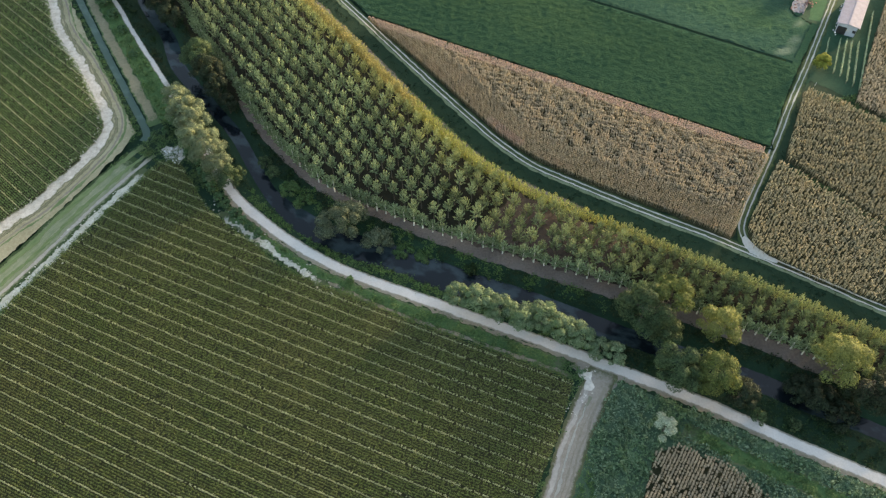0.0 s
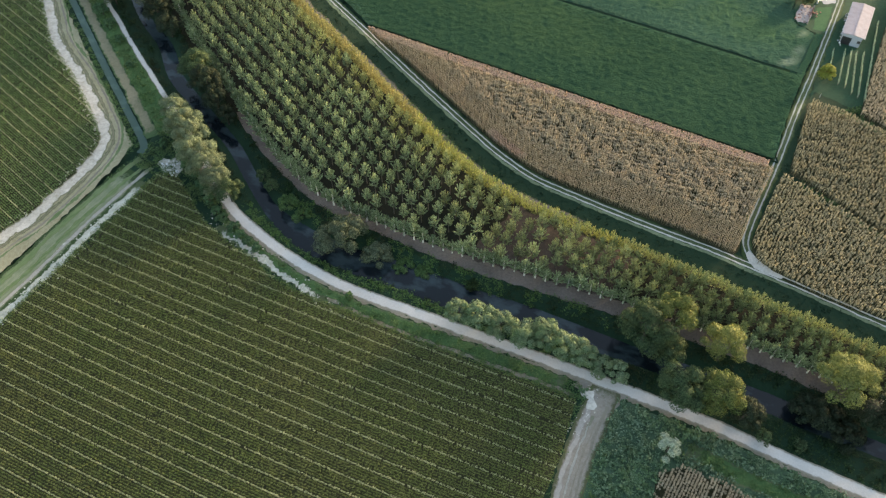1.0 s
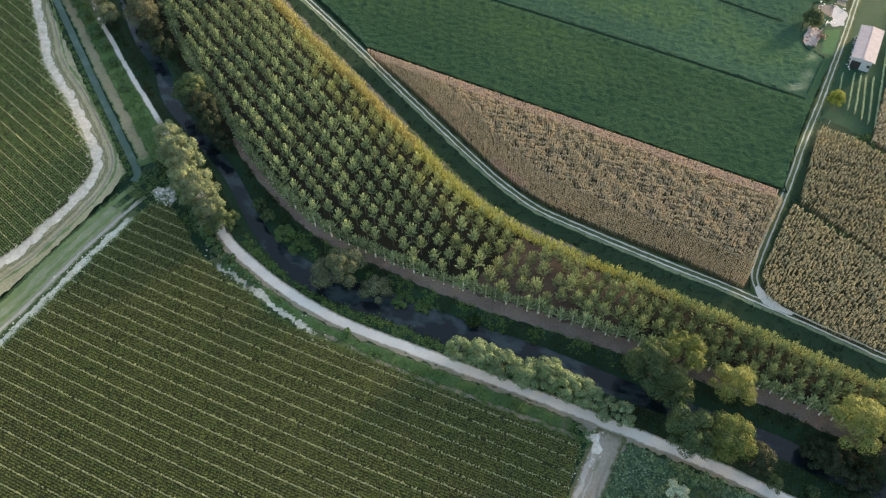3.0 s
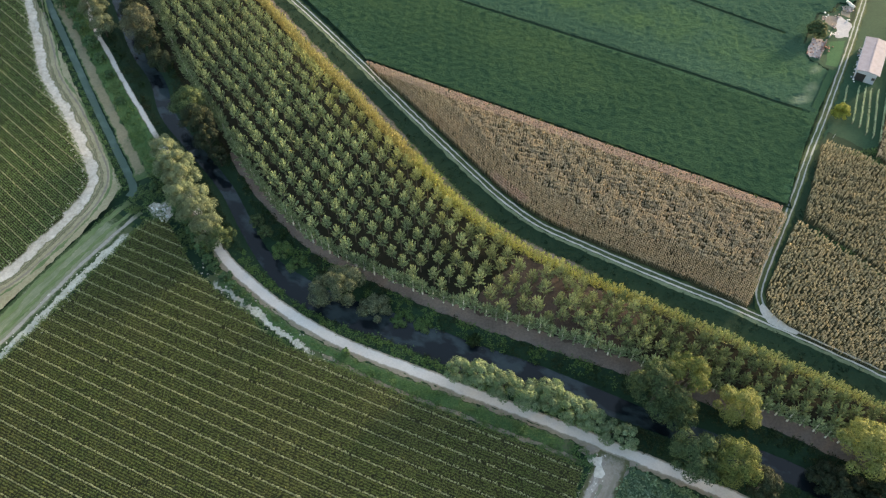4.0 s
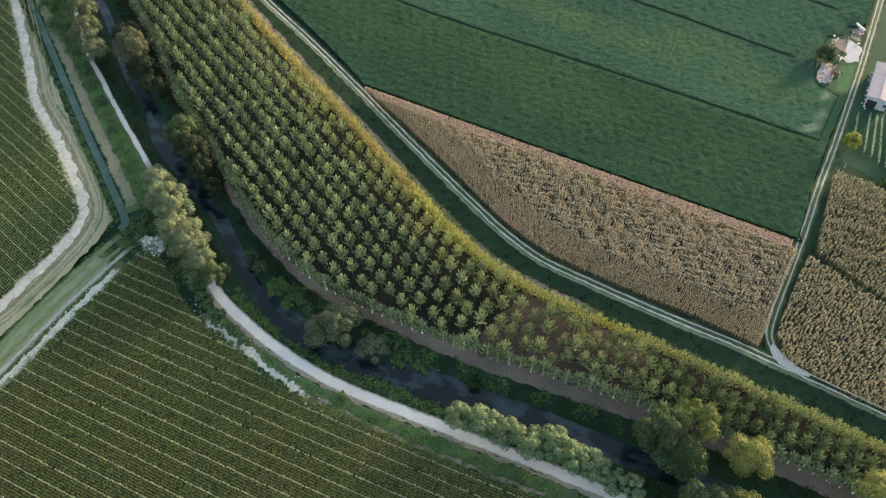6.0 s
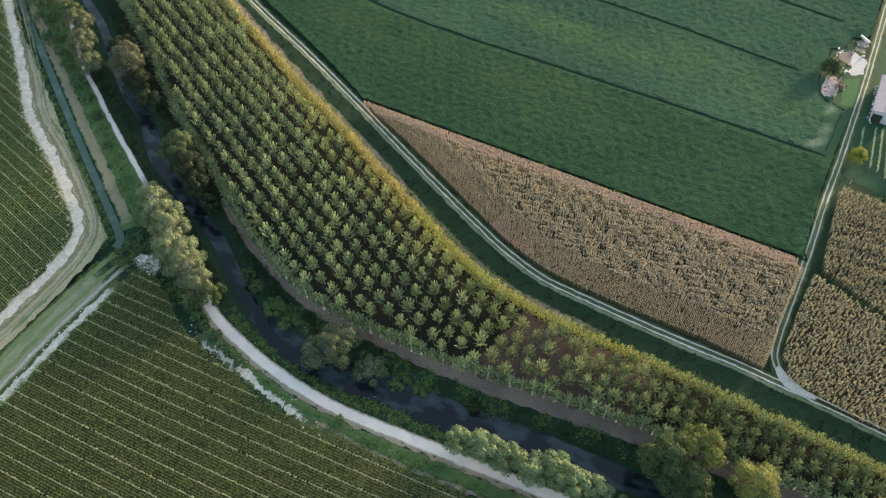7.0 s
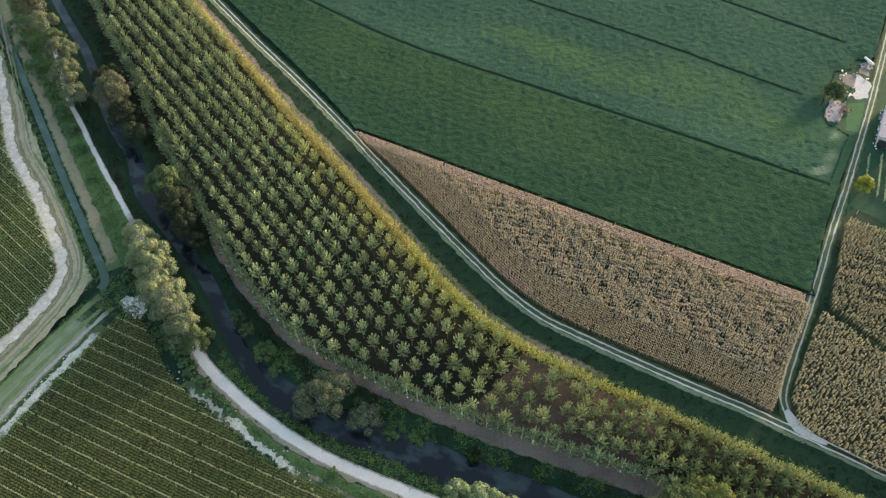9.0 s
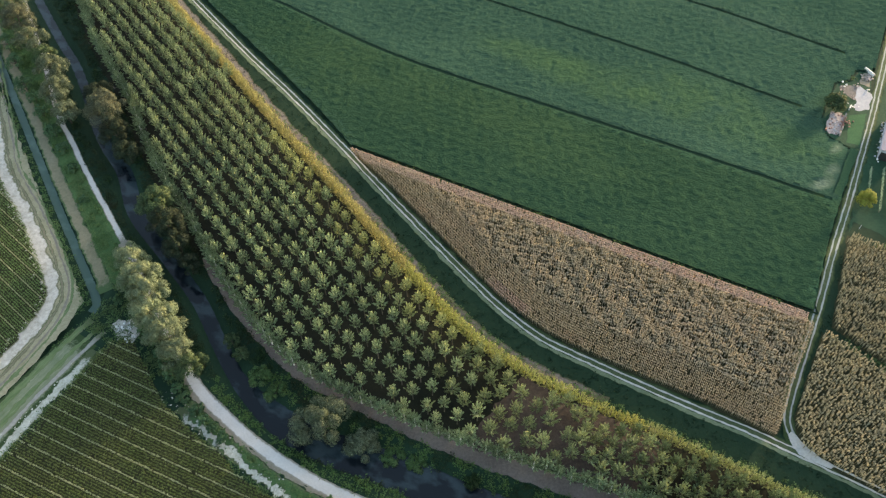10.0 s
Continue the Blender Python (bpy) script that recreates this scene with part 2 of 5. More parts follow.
def blot(m, spots, colour, strength):
    """Thin or weak patches of their own shape over a stand: centre, half-axes and turn of each."""
    nt = m.node_tree
    b = nt.nodes["Principled BSDF"]
    old = b.inputs["Base Color"].links[0].from_socket
    for x, y, rx, ry, turn in spots:
        co = nt.nodes.new("ShaderNodeTexCoord")
        mp = nt.nodes.new("ShaderNodeMapping")
        mp.vector_type = "TEXTURE"
        mp.inputs["Location"].default_value = (x, y, 0.6)
        mp.inputs["Rotation"].default_value = (0, 0, radians(turn))
        mp.inputs["Scale"].default_value = (rx, ry, 50)
        gr = nt.nodes.new("ShaderNodeTexGradient")
        gr.gradient_type = "SPHERICAL"
        nt.links.new(co.outputs["Object"], mp.inputs["Vector"])
        nt.links.new(mp.outputs["Vector"], gr.inputs["Vector"])
        mul = nt.nodes.new("ShaderNodeMath")
        mul.operation = "MULTIPLY"
        nt.links.new(gr.outputs["Fac"], mul.inputs[0])
        nt.links.new(ramp(nt, noise_tex(nt, 0.14, 3, 0.55), [(0.3, (0, 0, 0)), (0.66, (1, 1, 1))]), mul.inputs[1])
        fac = ramp(nt, mul.outputs["Value"], [(0.0, (0, 0, 0)), (0.45, (strength,) * 3)])
        old = mix(nt, fac, old, colour)
    nt.links.new(old, b.inputs["Base Color"])


SOUTH_SOY = foliage("olive_soybean_leaf", (0.0202, 0.0485, 0.0295), (0.0298, 0.0655, 0.039), (0.0425, 0.0885, 0.052), 0.08, 0.03, (0.0355, 0.072, 0.040), rough=1.0, gloss=0.0)
for leaf in (SOY_LEAF, SOUTH_SOY):
    bump(leaf.node_tree, leaf.node_tree.nodes["Principled BSDF"], noise_tex(leaf.node_tree, 2.1, 4, 0.65, (0.6, 1.1, 1.0), radians(-28)), 0.95, 0.42)
blot(SOUTH_SOY, ((5, 198, 52, 20, -30), (38, 176, 40, 14, -30), (-30, 218, 30, 14, -45)), (0.035, 0.068, 0.033), 0.35)
blot(SOY_LEAF, ((70, 195, 26, 13, -28), (46, 203, 24, 9, -28), (88, 178, 16, 9, -20), (30, 214, 24, 7, -28)), (0.050, 0.096, 0.046), 0.6)
blot(SOY_LEAF, ((20, 262, 60, 10, -30), (95, 226, 40, 9, -30), (-30, 262, 30, 12, -35)), (0.046, 0.086, 0.062), 0.5)
blot(SOY_LEAF, ((97.5, 167.5, 4.2, 2.2, 50), (93.5, 164.0, 5.0, 2.0, 20), (101.5, 176.0, 4.0, 1.6, 40)), (0.16, 0.20, 0.155), 0.6)
BARK = paint("grey_bark", (0.06, 0.052, 0.043), 0.3, 0.9, 4.0)
# Dark copy of the pale bark, with canopy shade painted into it.
INNER_BARK = paint("poplar_bark_with_shade", (0.12, 0.11, 0.085), 0.2, 0.9, 4.0)
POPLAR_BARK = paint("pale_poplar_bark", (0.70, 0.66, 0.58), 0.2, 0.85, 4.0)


def water_material(name, deep, sky_weed_tone, rough, low=0.5, high=0.62):
    """Still water: dark, with pale stretches of weed and painted sky reflection drawn out along the flow."""
    m, nt, b = nodes_of(name)
    stretch = noise_tex(nt, 0.13, 4, 0.55, (1.0, 1.7, 1.0), radians(-25))
    weed = mix(nt, ramp(nt, noise_tex(nt, 0.9, 4, 0.6), [(0.35, (0, 0, 0)), (0.75, (0.5, 0.5, 0.5))]), sky_weed_tone, tuple(v * 0.6 for v in sky_weed_tone))
    nt.links.new(mix(nt, ramp(nt, stretch, [(low, (0, 0, 0)), (high, (1, 1, 1))]), deep, weed), b.inputs["Base Color"])
    b.inputs["Roughness"].default_value = rough
    b.inputs["IOR"].default_value = 1.33
    bump(nt, b, noise_tex(nt, 0.35, 5, 0.6), 0.06, 0.05)
    return m


# The river's pale patches are sky reflection and weed painted into the colour.
WATER = water_material("still_river_water", (0.006, 0.0098, 0.013), (0.030, 0.046, 0.052), 0.06, 0.48, 0.58)
CANAL_WATER = water_material("weedy_canal_water", (0.048, 0.088, 0.07), (0.08, 0.132, 0.11), 0.5)


YARD_GRASS = soil("lawn_grass", (0.016, 0.062, 0.026), (0.025, 0.090, 0.038), (0.038, 0.118, 0.052), 0.3, 2.5, relief=0.15)
YARD_GRAVEL = soil("whitish_yard_gravel", (0.25, 0.252, 0.275), (0.335, 0.338, 0.365), (0.42, 0.424, 0.455), 0.4, 1.4, relief=0.2, rim=(0.20, 0.205, 0.215))
BRANCH_RUT = soil("greyish_branch_rut", (0.22, 0.238, 0.228), (0.305, 0.328, 0.315), (0.395, 0.42, 0.405), 0.3, 2.0, relief=0.2, rim=(0.09, 0.12, 0.075))
BANK_TAN = soil("dull_brown_bank_grass", (0.115, 0.105, 0.07), (0.165, 0.15, 0.102), (0.23, 0.212, 0.15), 0.15, 1.4, relief=0.3, tint=(0.10, 0.11, 0.06), rim=(0.055, 0.095, 0.04))
# ---- plan helpers ----
def curve(points, step=1.0):
    """A smooth line through the points, as an n x 2 array at even steps."""
    p = np.array(points, float)
    p = np.vstack([2 * p[0] - p[1], p, 2 * p[-1] - p[-2]])
    out = []
    for a, b, c, d in zip(p, p[1:], p[2:], p[3:]):
        n = max(2, int(np.hypot(*(c - b)) / step * 2))
        u = np.linspace(0, 1, n, endpoint=False)[:, None]
        out.append(0.5 * (2 * b + (c - a) * u + (2 * a - 5 * b + 4 * c - d) * u ** 2 + (3 * b - a - 3 * c + d) * u ** 3))
    q = np.vstack(out + [p[-2][None]])
    s = np.r_[0, np.cumsum(np.hypot(*np.diff(q, axis=0).T))]
    k = np.linspace(0, s[-1], max(2, int(s[-1] / step)))
    return np.stack([np.interp(k, s, q[:, 0]), np.interp(k, s, q[:, 1])], 1)


def side(line, off):
    """The line moved to its right by off metres."""
    d = np.gradient(line, axis=0)
    d /= np.hypot(d[:, 0], d[:, 1])[:, None]
    return line + off * np.stack([d[:, 1], -d[:, 0]], 1)


def away(pts, line):
    """The distance of each point from a line, and the signed offset to its right."""
    best = np.full(len(pts), 1e9)
    sign = np.ones(len(pts))
    a, b = line[:-1], line[1:]
    for lo in range(0, len(pts), 20000):
        q = pts[lo:lo + 20000]
        dd, sg = np.full(len(q), 1e9), np.ones(len(q))
        for s, e in zip(a, b):
            v = e - s
            w = q - s
            u = np.clip((w @ v) / (v @ v + 1e-9), 0, 1)
            r = w - u[:, None] * v
            d2 = (r ** 2).sum(1)
            near = d2 < dd
            dd[near] = d2[near]
            sg[near] = np.sign(w[near, 0] * v[1] - w[near, 1] * v[0])
        best[lo:lo + 20000], sign[lo:lo + 20000] = np.sqrt(dd), sg
    return best, best * sign


def inside(pts, polygon):
    poly = np.array(polygon, float)
    x, y = pts[:, 0], pts[:, 1]
    hit = np.zeros(len(pts), bool)
    for (x0, y0), (x1, y1) in zip(poly, np.roll(poly, -1, 0)):
        if y0 != y1:
            hit ^= ((y0 > y) != (y1 > y)) & (x < (x1 - x0) * (y - y0) / (y1 - y0) + x0)
    return hit


def wavy(pts, size, seed=0):
    """Smooth random values of about -1 to 1 over the plan."""
    r = np.random.default_rng(seed)
    out = np.zeros(len(pts))
    for k in range(7):
        a, ph, f = r.uniform(0, 6.283), r.uniform(0, 6.283), r.uniform(0.6, 1.9) / size
        out += np.sin((pts[:, 0] * np.cos(a) + pts[:, 1] * np.sin(a)) * f * 6.283 + ph)
    return out / 3.2


def mesh_object(name, verts, faces, material, smooth=False):
    """faces: an array of triangles or quads."""
    verts, faces = np.asarray(verts, np.float32), np.asarray(faces, np.int32)
    me = bpy.data.meshes.new(name)
    me.vertices.add(len(verts))
    me.vertices.foreach_set("co", verts.ravel())
    k = faces.shape[1]
    me.loops.add(faces.size)
    me.loops.foreach_set("vertex_index", faces.ravel())
    me.polygons.add(len(faces))
    me.polygons.foreach_set("loop_start", np.arange(0, faces.size, k, dtype=np.int32))
    me.polygons.foreach_set("loop_total", np.full(len(faces), k, np.int32))
    me.materials.append(material)
    me.update(calc_edges=True)
    if smooth:
        me.polygons.foreach_set("use_smooth", np.ones(len(faces), bool))
    return new(name, me)


def part(name, bm, material, parent, label=""):
    me = bpy.data.meshes.new(name)
    bm.to_mesh(me)
    bm.free()
    me.materials.append(material)
    ob = new(name, me)
    ob.parent = parent
    return tagged(ob, label) if label else ob


def part_mesh(name, verts, faces, material, parent, label="", smooth=False):
    ob = mesh_object(name, verts, faces, material, smooth)
    ob.parent = parent
    return tagged(ob, label) if label else ob


# ---- lines of the plan ----
TRACK = curve([(-128, 258), (-113, 228), (-105.5, 212), (-99.2, 198), (-93.4, 188.4), (-84.2, 173), (-74.5, 157.8), (-63, 138.8), (-51.5, 120), (-47.3, 114.2), (-41, 108.2), (-33.6, 102.1), (-25, 96.4), (-17.9, 92.6), (-7.9, 88.3), (1.7, 84.1), (17.9, 77.1), (33.3, 70.1), (49.9, 62.3), (65.3, 53.9), (79.8, 46.3), (130, 20)])
RIVER = curve([(-152, 304), (-130, 268), (-118.4, 248), (-106.6, 228.6), (-98.6, 215.9), (-86.5, 190.7), (-77.2, 176.8), (-71.5, 163.3), (-61.2, 149.6), (-52.3, 137.8), (-46.1, 126.6), (-40.7, 117.7), (-33.4, 110.6), (-24.5, 104.2), (-12.4, 99.2), (-3.8, 95.4), (4.3, 91.4), (20.3, 85.1), (36.3, 78.5), (50.4, 72.4), (63.5, 66.5), (70.4, 62.4), (84.3, 55.5), (125, 35)])
TWIN = curve([(-120, 314), (-95, 279), (-70.4, 245.6), (-58.9, 230.2), (-49.1, 217.2), (-36.7, 201.4), (-28.5, 190.4), (-21.6, 181), (-14.6, 171.1), (-6.4, 159.8), (1.9, 148.5), (10.3, 137.4), (16, 130.6), (22.6, 124.4), (31.2, 119), (40.7, 113.4), (49.9, 108.2), (59.8, 102.9), (67.8, 98.1), (76.2, 93.1), (86.4, 86.7), (93.2, 82.5), (140, 56)])
BRANCH = curve([(69.6, 97.2), (68.1, 100.6), (68.1, 105), (70.9, 110.6), (76.1, 119.5), (82.5, 130.4), (90.4, 144.8), (98.6, 158.8), (107, 173.8), (114, 186.3), (121.8, 201), (134, 224), (160, 272)])
CANAL = curve([(-148.5, 265.8), (-125.2, 226), (-106.4, 193.2), (-88.9, 162.6), (-84.9, 156), (-81.0, 149.1), (-77.5, 143.2), (-74.6, 137.6), (-75.4, 134.8), (-78.2, 132.4), (-82.6, 125), (-87.0, 117), (-91.0, 110.2), (-99, 97.8), (-125, 60)])
FIELD_EDGE_W = curve([(-140, 248), (-115, 193), (-108.2, 177.2), (-98, 162.4), (-88.8, 147), (-85.4, 138.5), (-87.9, 129.8), (-96.2, 115.3), (-102.1, 108.5), (-130, 72)])
POP_WEST = curve([(-122, 282), (-107, 252), (-96, 228), (-86, 211), (-78.5, 198), (-73, 186), (-66.5, 174), (-57.5, 160), (-49.5, 146), (-42, 134.6), (-34, 125), (-25.7, 117.4), (-9, 108), (1.7, 103.1), (10.4, 99.6), (21.3, 95.4), (30.3, 91.9), (34.9, 90.2), (50, 83.5), (65.6, 76.2), (71.8, 72.8), (86.9, 64.4), (125, 45)])
POP_EAST = curve([(-118, 302), (-92, 266), (-73.8, 240.5), (-55.2, 214), (-37, 187.6), (-24.3, 170.3), (-12.8, 154), (-2.4, 139.2), (8.2, 125.6), (20.5, 115.8), (35.4, 107.2), (50.5, 98.9), (64.3, 90.8), (84, 79), (101, 69), (130, 53)])
MAIZE_K = [(-68.9, 126.4), (-64.4, 127.6), (-60.5, 121.6), (-55.2, 112.8), (-47.2, 105.4), (-42.0, 101.6), (-38.2, 97.2), (-32.6, 93.6), (-20.4, 87.9), (-7.9, 81.6), (5.1, 76), (16.4, 71.2), (25.6, 66.8), (21, 54.6), (15.4, 43.5), (9, 31), (-118, 31), (-93.2, 86.2), (-77.5, 112.5)]
MAIZE_M = [tuple(p) for p in FIELD_EDGE_W[::4]] + [(-175, 72), (-175, 248)]
CORN_TOP = ((-20.8, 182.2), (81.6, 128.0))
CORN_1 = [CORN_TOP[0], CORN_TOP[1], (75.0, 117.9), (70.0, 109.9), (67.3, 103.9), (65.2, 101.9), (53.3, 109.4), (37.8, 117.8), (27.5, 124), (21.5, 128.4), (14.8, 135.4), (8.5, 143.6), (1.7, 153), (-8.2, 166.4)]
CORN_A = [(84.4, 126.6), (96.2, 150.9), (105, 144.7), (112.4, 137.4), (150, 102), (150, 44), (133, 63.4), (101.9, 105.3)]
CORN_B = [(82.2, 125.5), (70.35, 106.4), (69.5, 100.1), (81.4, 90.7), (93.8, 84.5), (134.4, 61), (101, 105.4)]
CORN_C = [(107.6, 145.2), (112.6, 154.8), (124.1, 176), (152, 227), (152, 104), (113.9, 139.4)]
CORN_SE = [(39.2, 52.0), (43.5, 53.4), (52.1, 49.5), (58.2, 43.2), (84, 22), (26, 22), (35.5, 43.5)]
SOY = [(-20.2, 181.9), (-23.4, 186.9), (-29.4, 195.7), (-36.4, 205.2), (-43.6, 214.7), (-53.2, 227.2), (-68.4, 247.2), (-93, 280.6), (-118, 315.6), (-118, 335), (190, 335), (154.5, 265), (132.2, 224), (120.6, 203.2), (116.4, 204.2), (113.0, 200.2), (109.0, 199.6), (106.6, 195.2), (103.6, 191.4), (101.8, 187.0), (100.6, 182.6), (101.2, 179.6), (103.0, 178.4), (103.8, 176.6), (106.4, 174.6), (96.6, 158.8), (88.8, 145.0), (81.4, 130.2), (81.4, 128.1)]
FURROWS = [curve([(-70, 258), (-47.2, 244.4), (-9.3, 216.5), (35.3, 191.8), (62, 177.4), (95.6, 158.6)]), curve([(-40, 273), (19.3, 239.5), (64.7, 212.1), (81.2, 201.1), (100.5, 188.4)]), curve([(20, 270), (78.1, 236.4), (101.9, 220.4), (118.6, 208.8)])]


def at_foot(polygon, height, y0):
    """The foot of a stand whose tops were drawn from an eye over (0, y0)."""
    k = 1 - height / 140
    return [(x * k, y0 + (y - y0) * k) for x, y in polygon]


CORN_1 = at_foot(CORN_1, 1.9, 44.7)
CORN_A, CORN_B, CORN_C = at_foot(CORN_A, 1.9, 0), at_foot(CORN_B, 1.9, 0), at_foot(CORN_C, 1.9, 0)
FLOOR_WEST = POP_WEST + (side(POP_WEST, 1.0) - POP_WEST) * np.interp(POP_WEST[:, 0], [-10, 10], [2.1, 3.2])[:, None]
PLANTATION = [tuple(p) for p in FLOOR_WEST[::3]] + [tuple(p) for p in side(POP_EAST, 0.0)[::-3]]


def ground_z(pts):
    """River bed, canal and ditch sunk into level land."""
    d, _ = away(pts, RIVER[::2])
    bed = np.interp(pts[:, 1], [57, 66, 80, 90, 97, 107, 113, 118, 150, 165, 172, 190, 205], [0.5, 1.1, 1.0, 2.4, 2.4, 2.1, 1.1, 0.5, 0.5, 0.8, 0.9, 0.3, 0.1])
    z = -2.4 * (1 - np.clip((d - bed) / 2.8, 0, 1) ** 0.9)
    d, _ = away(pts, CANAL[::2])
    z = np.minimum(z, -1.1 * (1 - np.clip((d - 0.5) / 1.5, 0, 1)))
    d, s = away(pts, side(TWIN, -2.6)[::2])
    z = np.minimum(z, -0.35 * (1 - np.clip(d / 1.9, 0, 1)))
    return z


# ---- ground ----
def build_ground():
    far = [3000, 1500, 800, 450, 280, 200]
    xs = np.r_[[-v for v in far], np.arange(-160, 160.1, 1.5), far[::-1]]
    ys = np.r_[[-v for v in far], [-150, -80, -30, 0], np.arange(20, 300.1, 1.5), [330, 380, 500, 800, 1500, 3000]]
    gx, gy = np.meshgrid(xs, ys)
    pts = np.stack([gx.ravel(), gy.ravel()], 1)
    near = (abs(pts[:, 0]) <= 160) & (pts[:, 1] >= 20) & (pts[:, 1] <= 300)
    z = np.zeros(len(pts))
    z[near] = ground_z(pts[near])
    nx, ny = len(xs), len(ys)
    i = np.arange(nx * ny).reshape(ny, nx)
    faces = np.stack([i[:-1, :-1], i[:-1, 1:], i[1:, 1:], i[1:, :-1]], -1).reshape(-1, 4)
    ob = mesh_object("ground", np.c_[pts, z], faces, GRASS, True)
    return tagged(ob, "level grassy farmland cut by a river channel and a canal", "ground", kind="structure")


def ribbon(name, line, left, right, z, material, label, category, rag=0.2, across=6, seed=0, kind="structure"):
    """A strip along a line, from left to right of it, with uneven edges."""
    line = curve([tuple(p) for p in line[::2]] + [tuple(line[-1])], 0.45)
    n = len(line)
    lo, hi = (o + rag * (0.7 * wavy(line, 7.0, seed + k) + 0.45 * wavy(line, 2.6, seed + k + 9) + rng.normal(0, 0.22, n)) for k, o in ((0, left), (across, right)))
    hi = np.maximum(hi, lo + 0.2 * (right - left))
    out = side(line, 1.0) - line
    rows = [np.c_[line + out * (lo + (hi - lo) * u)[:, None], np.full(n, z)] for u in np.linspace(0, 1, across + 1)]
    offs = np.abs(np.linspace(-1, 1, across + 1))
    v = np.stack(rows, 1).reshape(-1, 3)
    i = np.arange(n * (across + 1)).reshape(n, across + 1)
    f = np.stack([i[:-1, :-1], i[1:, :-1], i[1:, 1:], i[:-1, 1:]], -1).reshape(-1, 4)[:, ::-1]
    ob = mesh_object(name, v, f, material)
    edge = np.tile(np.where(offs > 0.99, 1.0, np.where(offs > 0.6, 0.45, 0.0)), (n, 1))
    tip = np.clip(1 - np.minimum(np.arange(n), np.arange(n)[::-1]) / 15, 0, 1)
    edge = np.maximum(edge, tip[:, None])
    worn = ob.data.attributes.new("edge", "FLOAT", "POINT")
    worn.data.foreach_set("value", edge.ravel().astype(np.float32))
    return tagged(ob, label, category, kind=kind)


def sheet(name, polygon, z, material, label, category, rag=0.25, seed=0, step=1.0):
    """A thin bed of earth over a polygon with slightly uneven edges."""
    ring = []
    for a, b in zip(polygon, polygon[1:] + polygon[:1]):
        a, b = np.array(a, float), np.array(b, float)
        n = max(1, int(np.hypot(*(b - a)) / step))
        ring += [a + (b - a) * k / n for k in range(n)]
    ring = np.array(ring)
    ring = ring + rag * np.stack([wavy(ring, 4, seed), wavy(ring, 4, seed + 3)], 1)
    bm = bmesh.new()
    f = bm.faces.new([bm.verts.new((x, y, z)) for x, y in ring])
    if f.normal.z < 0:
        f.normal_flip()
    bm.normal_update()
    bmesh.ops.triangulate(bm, faces=bm.faces[:])
    bmesh.ops.recalc_face_normals(bm, faces=bm.faces[:])
    me = bpy.data.meshes.new(name)
    bm.to_mesh(me)
    bm.free()
    me.materials.append(material)
    return tagged(new(name, me), label, category, kind="structure")


def spatter(name, line, spread, count, least, most, z, material, label, category, seed, off=0.0):
    """Many small ragged patches strewn along a line, each a hair above the last."""
    r = np.random.default_rng(seed)
    vs, fs = [], []
    across = side(line, 1.0) - line
    for k in range(count):
        i = r.integers(0, len(line))
        x, y = line[i] + across[i] * (off + r.normal(0, spread)) + r.normal(0, 0.4, 2)
        rad, turn, slim, n = r.uniform(least, most) * r.uniform(0.5, 1.0), r.uniform(0, 6.283), r.uniform(0.45, 1.0), 9
        base = len(vs)
        vs.append((x, y, z + 0.0004 * k))
        for q in range(n):
            a, g = q * 6.283 / n, rad * r.uniform(0.55, 1.2)
            u, w = g * math.cos(a), g * math.sin(a) * slim
            vs.append((x + u * math.cos(turn) - w * math.sin(turn), y + u * math.sin(turn) + w * math.cos(turn), z + 0.0004 * k))
        fs += [(base, base + 1 + q, base + 1 + (q + 1) % n) for q in range(n)]
    return tagged(mesh_object(name, vs, fs, material), label, category, kind="structure")


build_ground()
ribbon("water", RIVER, -4.6, 4.6, -1.35, WATER, "dark slow river water reflecting the sky", "river", 0.05, 2)
UPPER_CANAL = CANAL[CANAL[:, 1] > 135.0]
ribbon("canal_water", UPPER_CANAL, -0.95, 0.95, -0.62, CANAL_WATER, "narrow weedy canal with dull blue-green water", "canal", 0.05, 2)
sheet("plantation_floor", PLANTATION, 0.03, BROWN, "bare brown leaf-littered earth under the poplars", "bare earth", 0.3, 1)
# These two dark sheets stand in for shade under the trees.
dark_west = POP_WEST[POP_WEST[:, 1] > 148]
sheet("plantation_floor", [tuple(p) for p in side(dark_west, 2.6)[::3]] + [tuple(p) for p in side(dark_west, -1.2)[::-3]], 0.036, SHADE_LITTER, "leaf litter beneath the bank trees, shade painted in", "bare earth", 0.4, 52)
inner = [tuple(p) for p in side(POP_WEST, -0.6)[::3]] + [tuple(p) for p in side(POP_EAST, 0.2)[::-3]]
sheet("plantation_floor", inner, 0.045, SHADE_LITTER, "leaf litter between the poplar rows, crown shade painted in", "bare earth", 0.5, 51)
low_west, low_east = side(POP_WEST, -0.4), side(POP_EAST, 1.5)
low_west, low_east = low_west[(low_west[:, 0] > 4) & (low_west[:, 0] < 38)], low_east[(low_east[:, 0] > 16) & (low_east[:, 0] < 44)]
sheet("plantation_floor", [tuple(p) for p in low_west[::3]] + [tuple(p) for p in low_east[::-3]], 0.058, BARE_LITTER, "bare pinkish-brown earth between the lower poplar rows", "bare earth", 0.6, 53)
sheet("field_soil", MAIZE_K, 0.03, FIELD_SOIL, "dark soil of the striped maize field, row shade in its tone", "field soil", 0.2, 2)
sheet("field_soil", MAIZE_M, 0.03, FIELD_SOIL, "dark soil of the second striped maize field", "field soil", 0.2, 3)
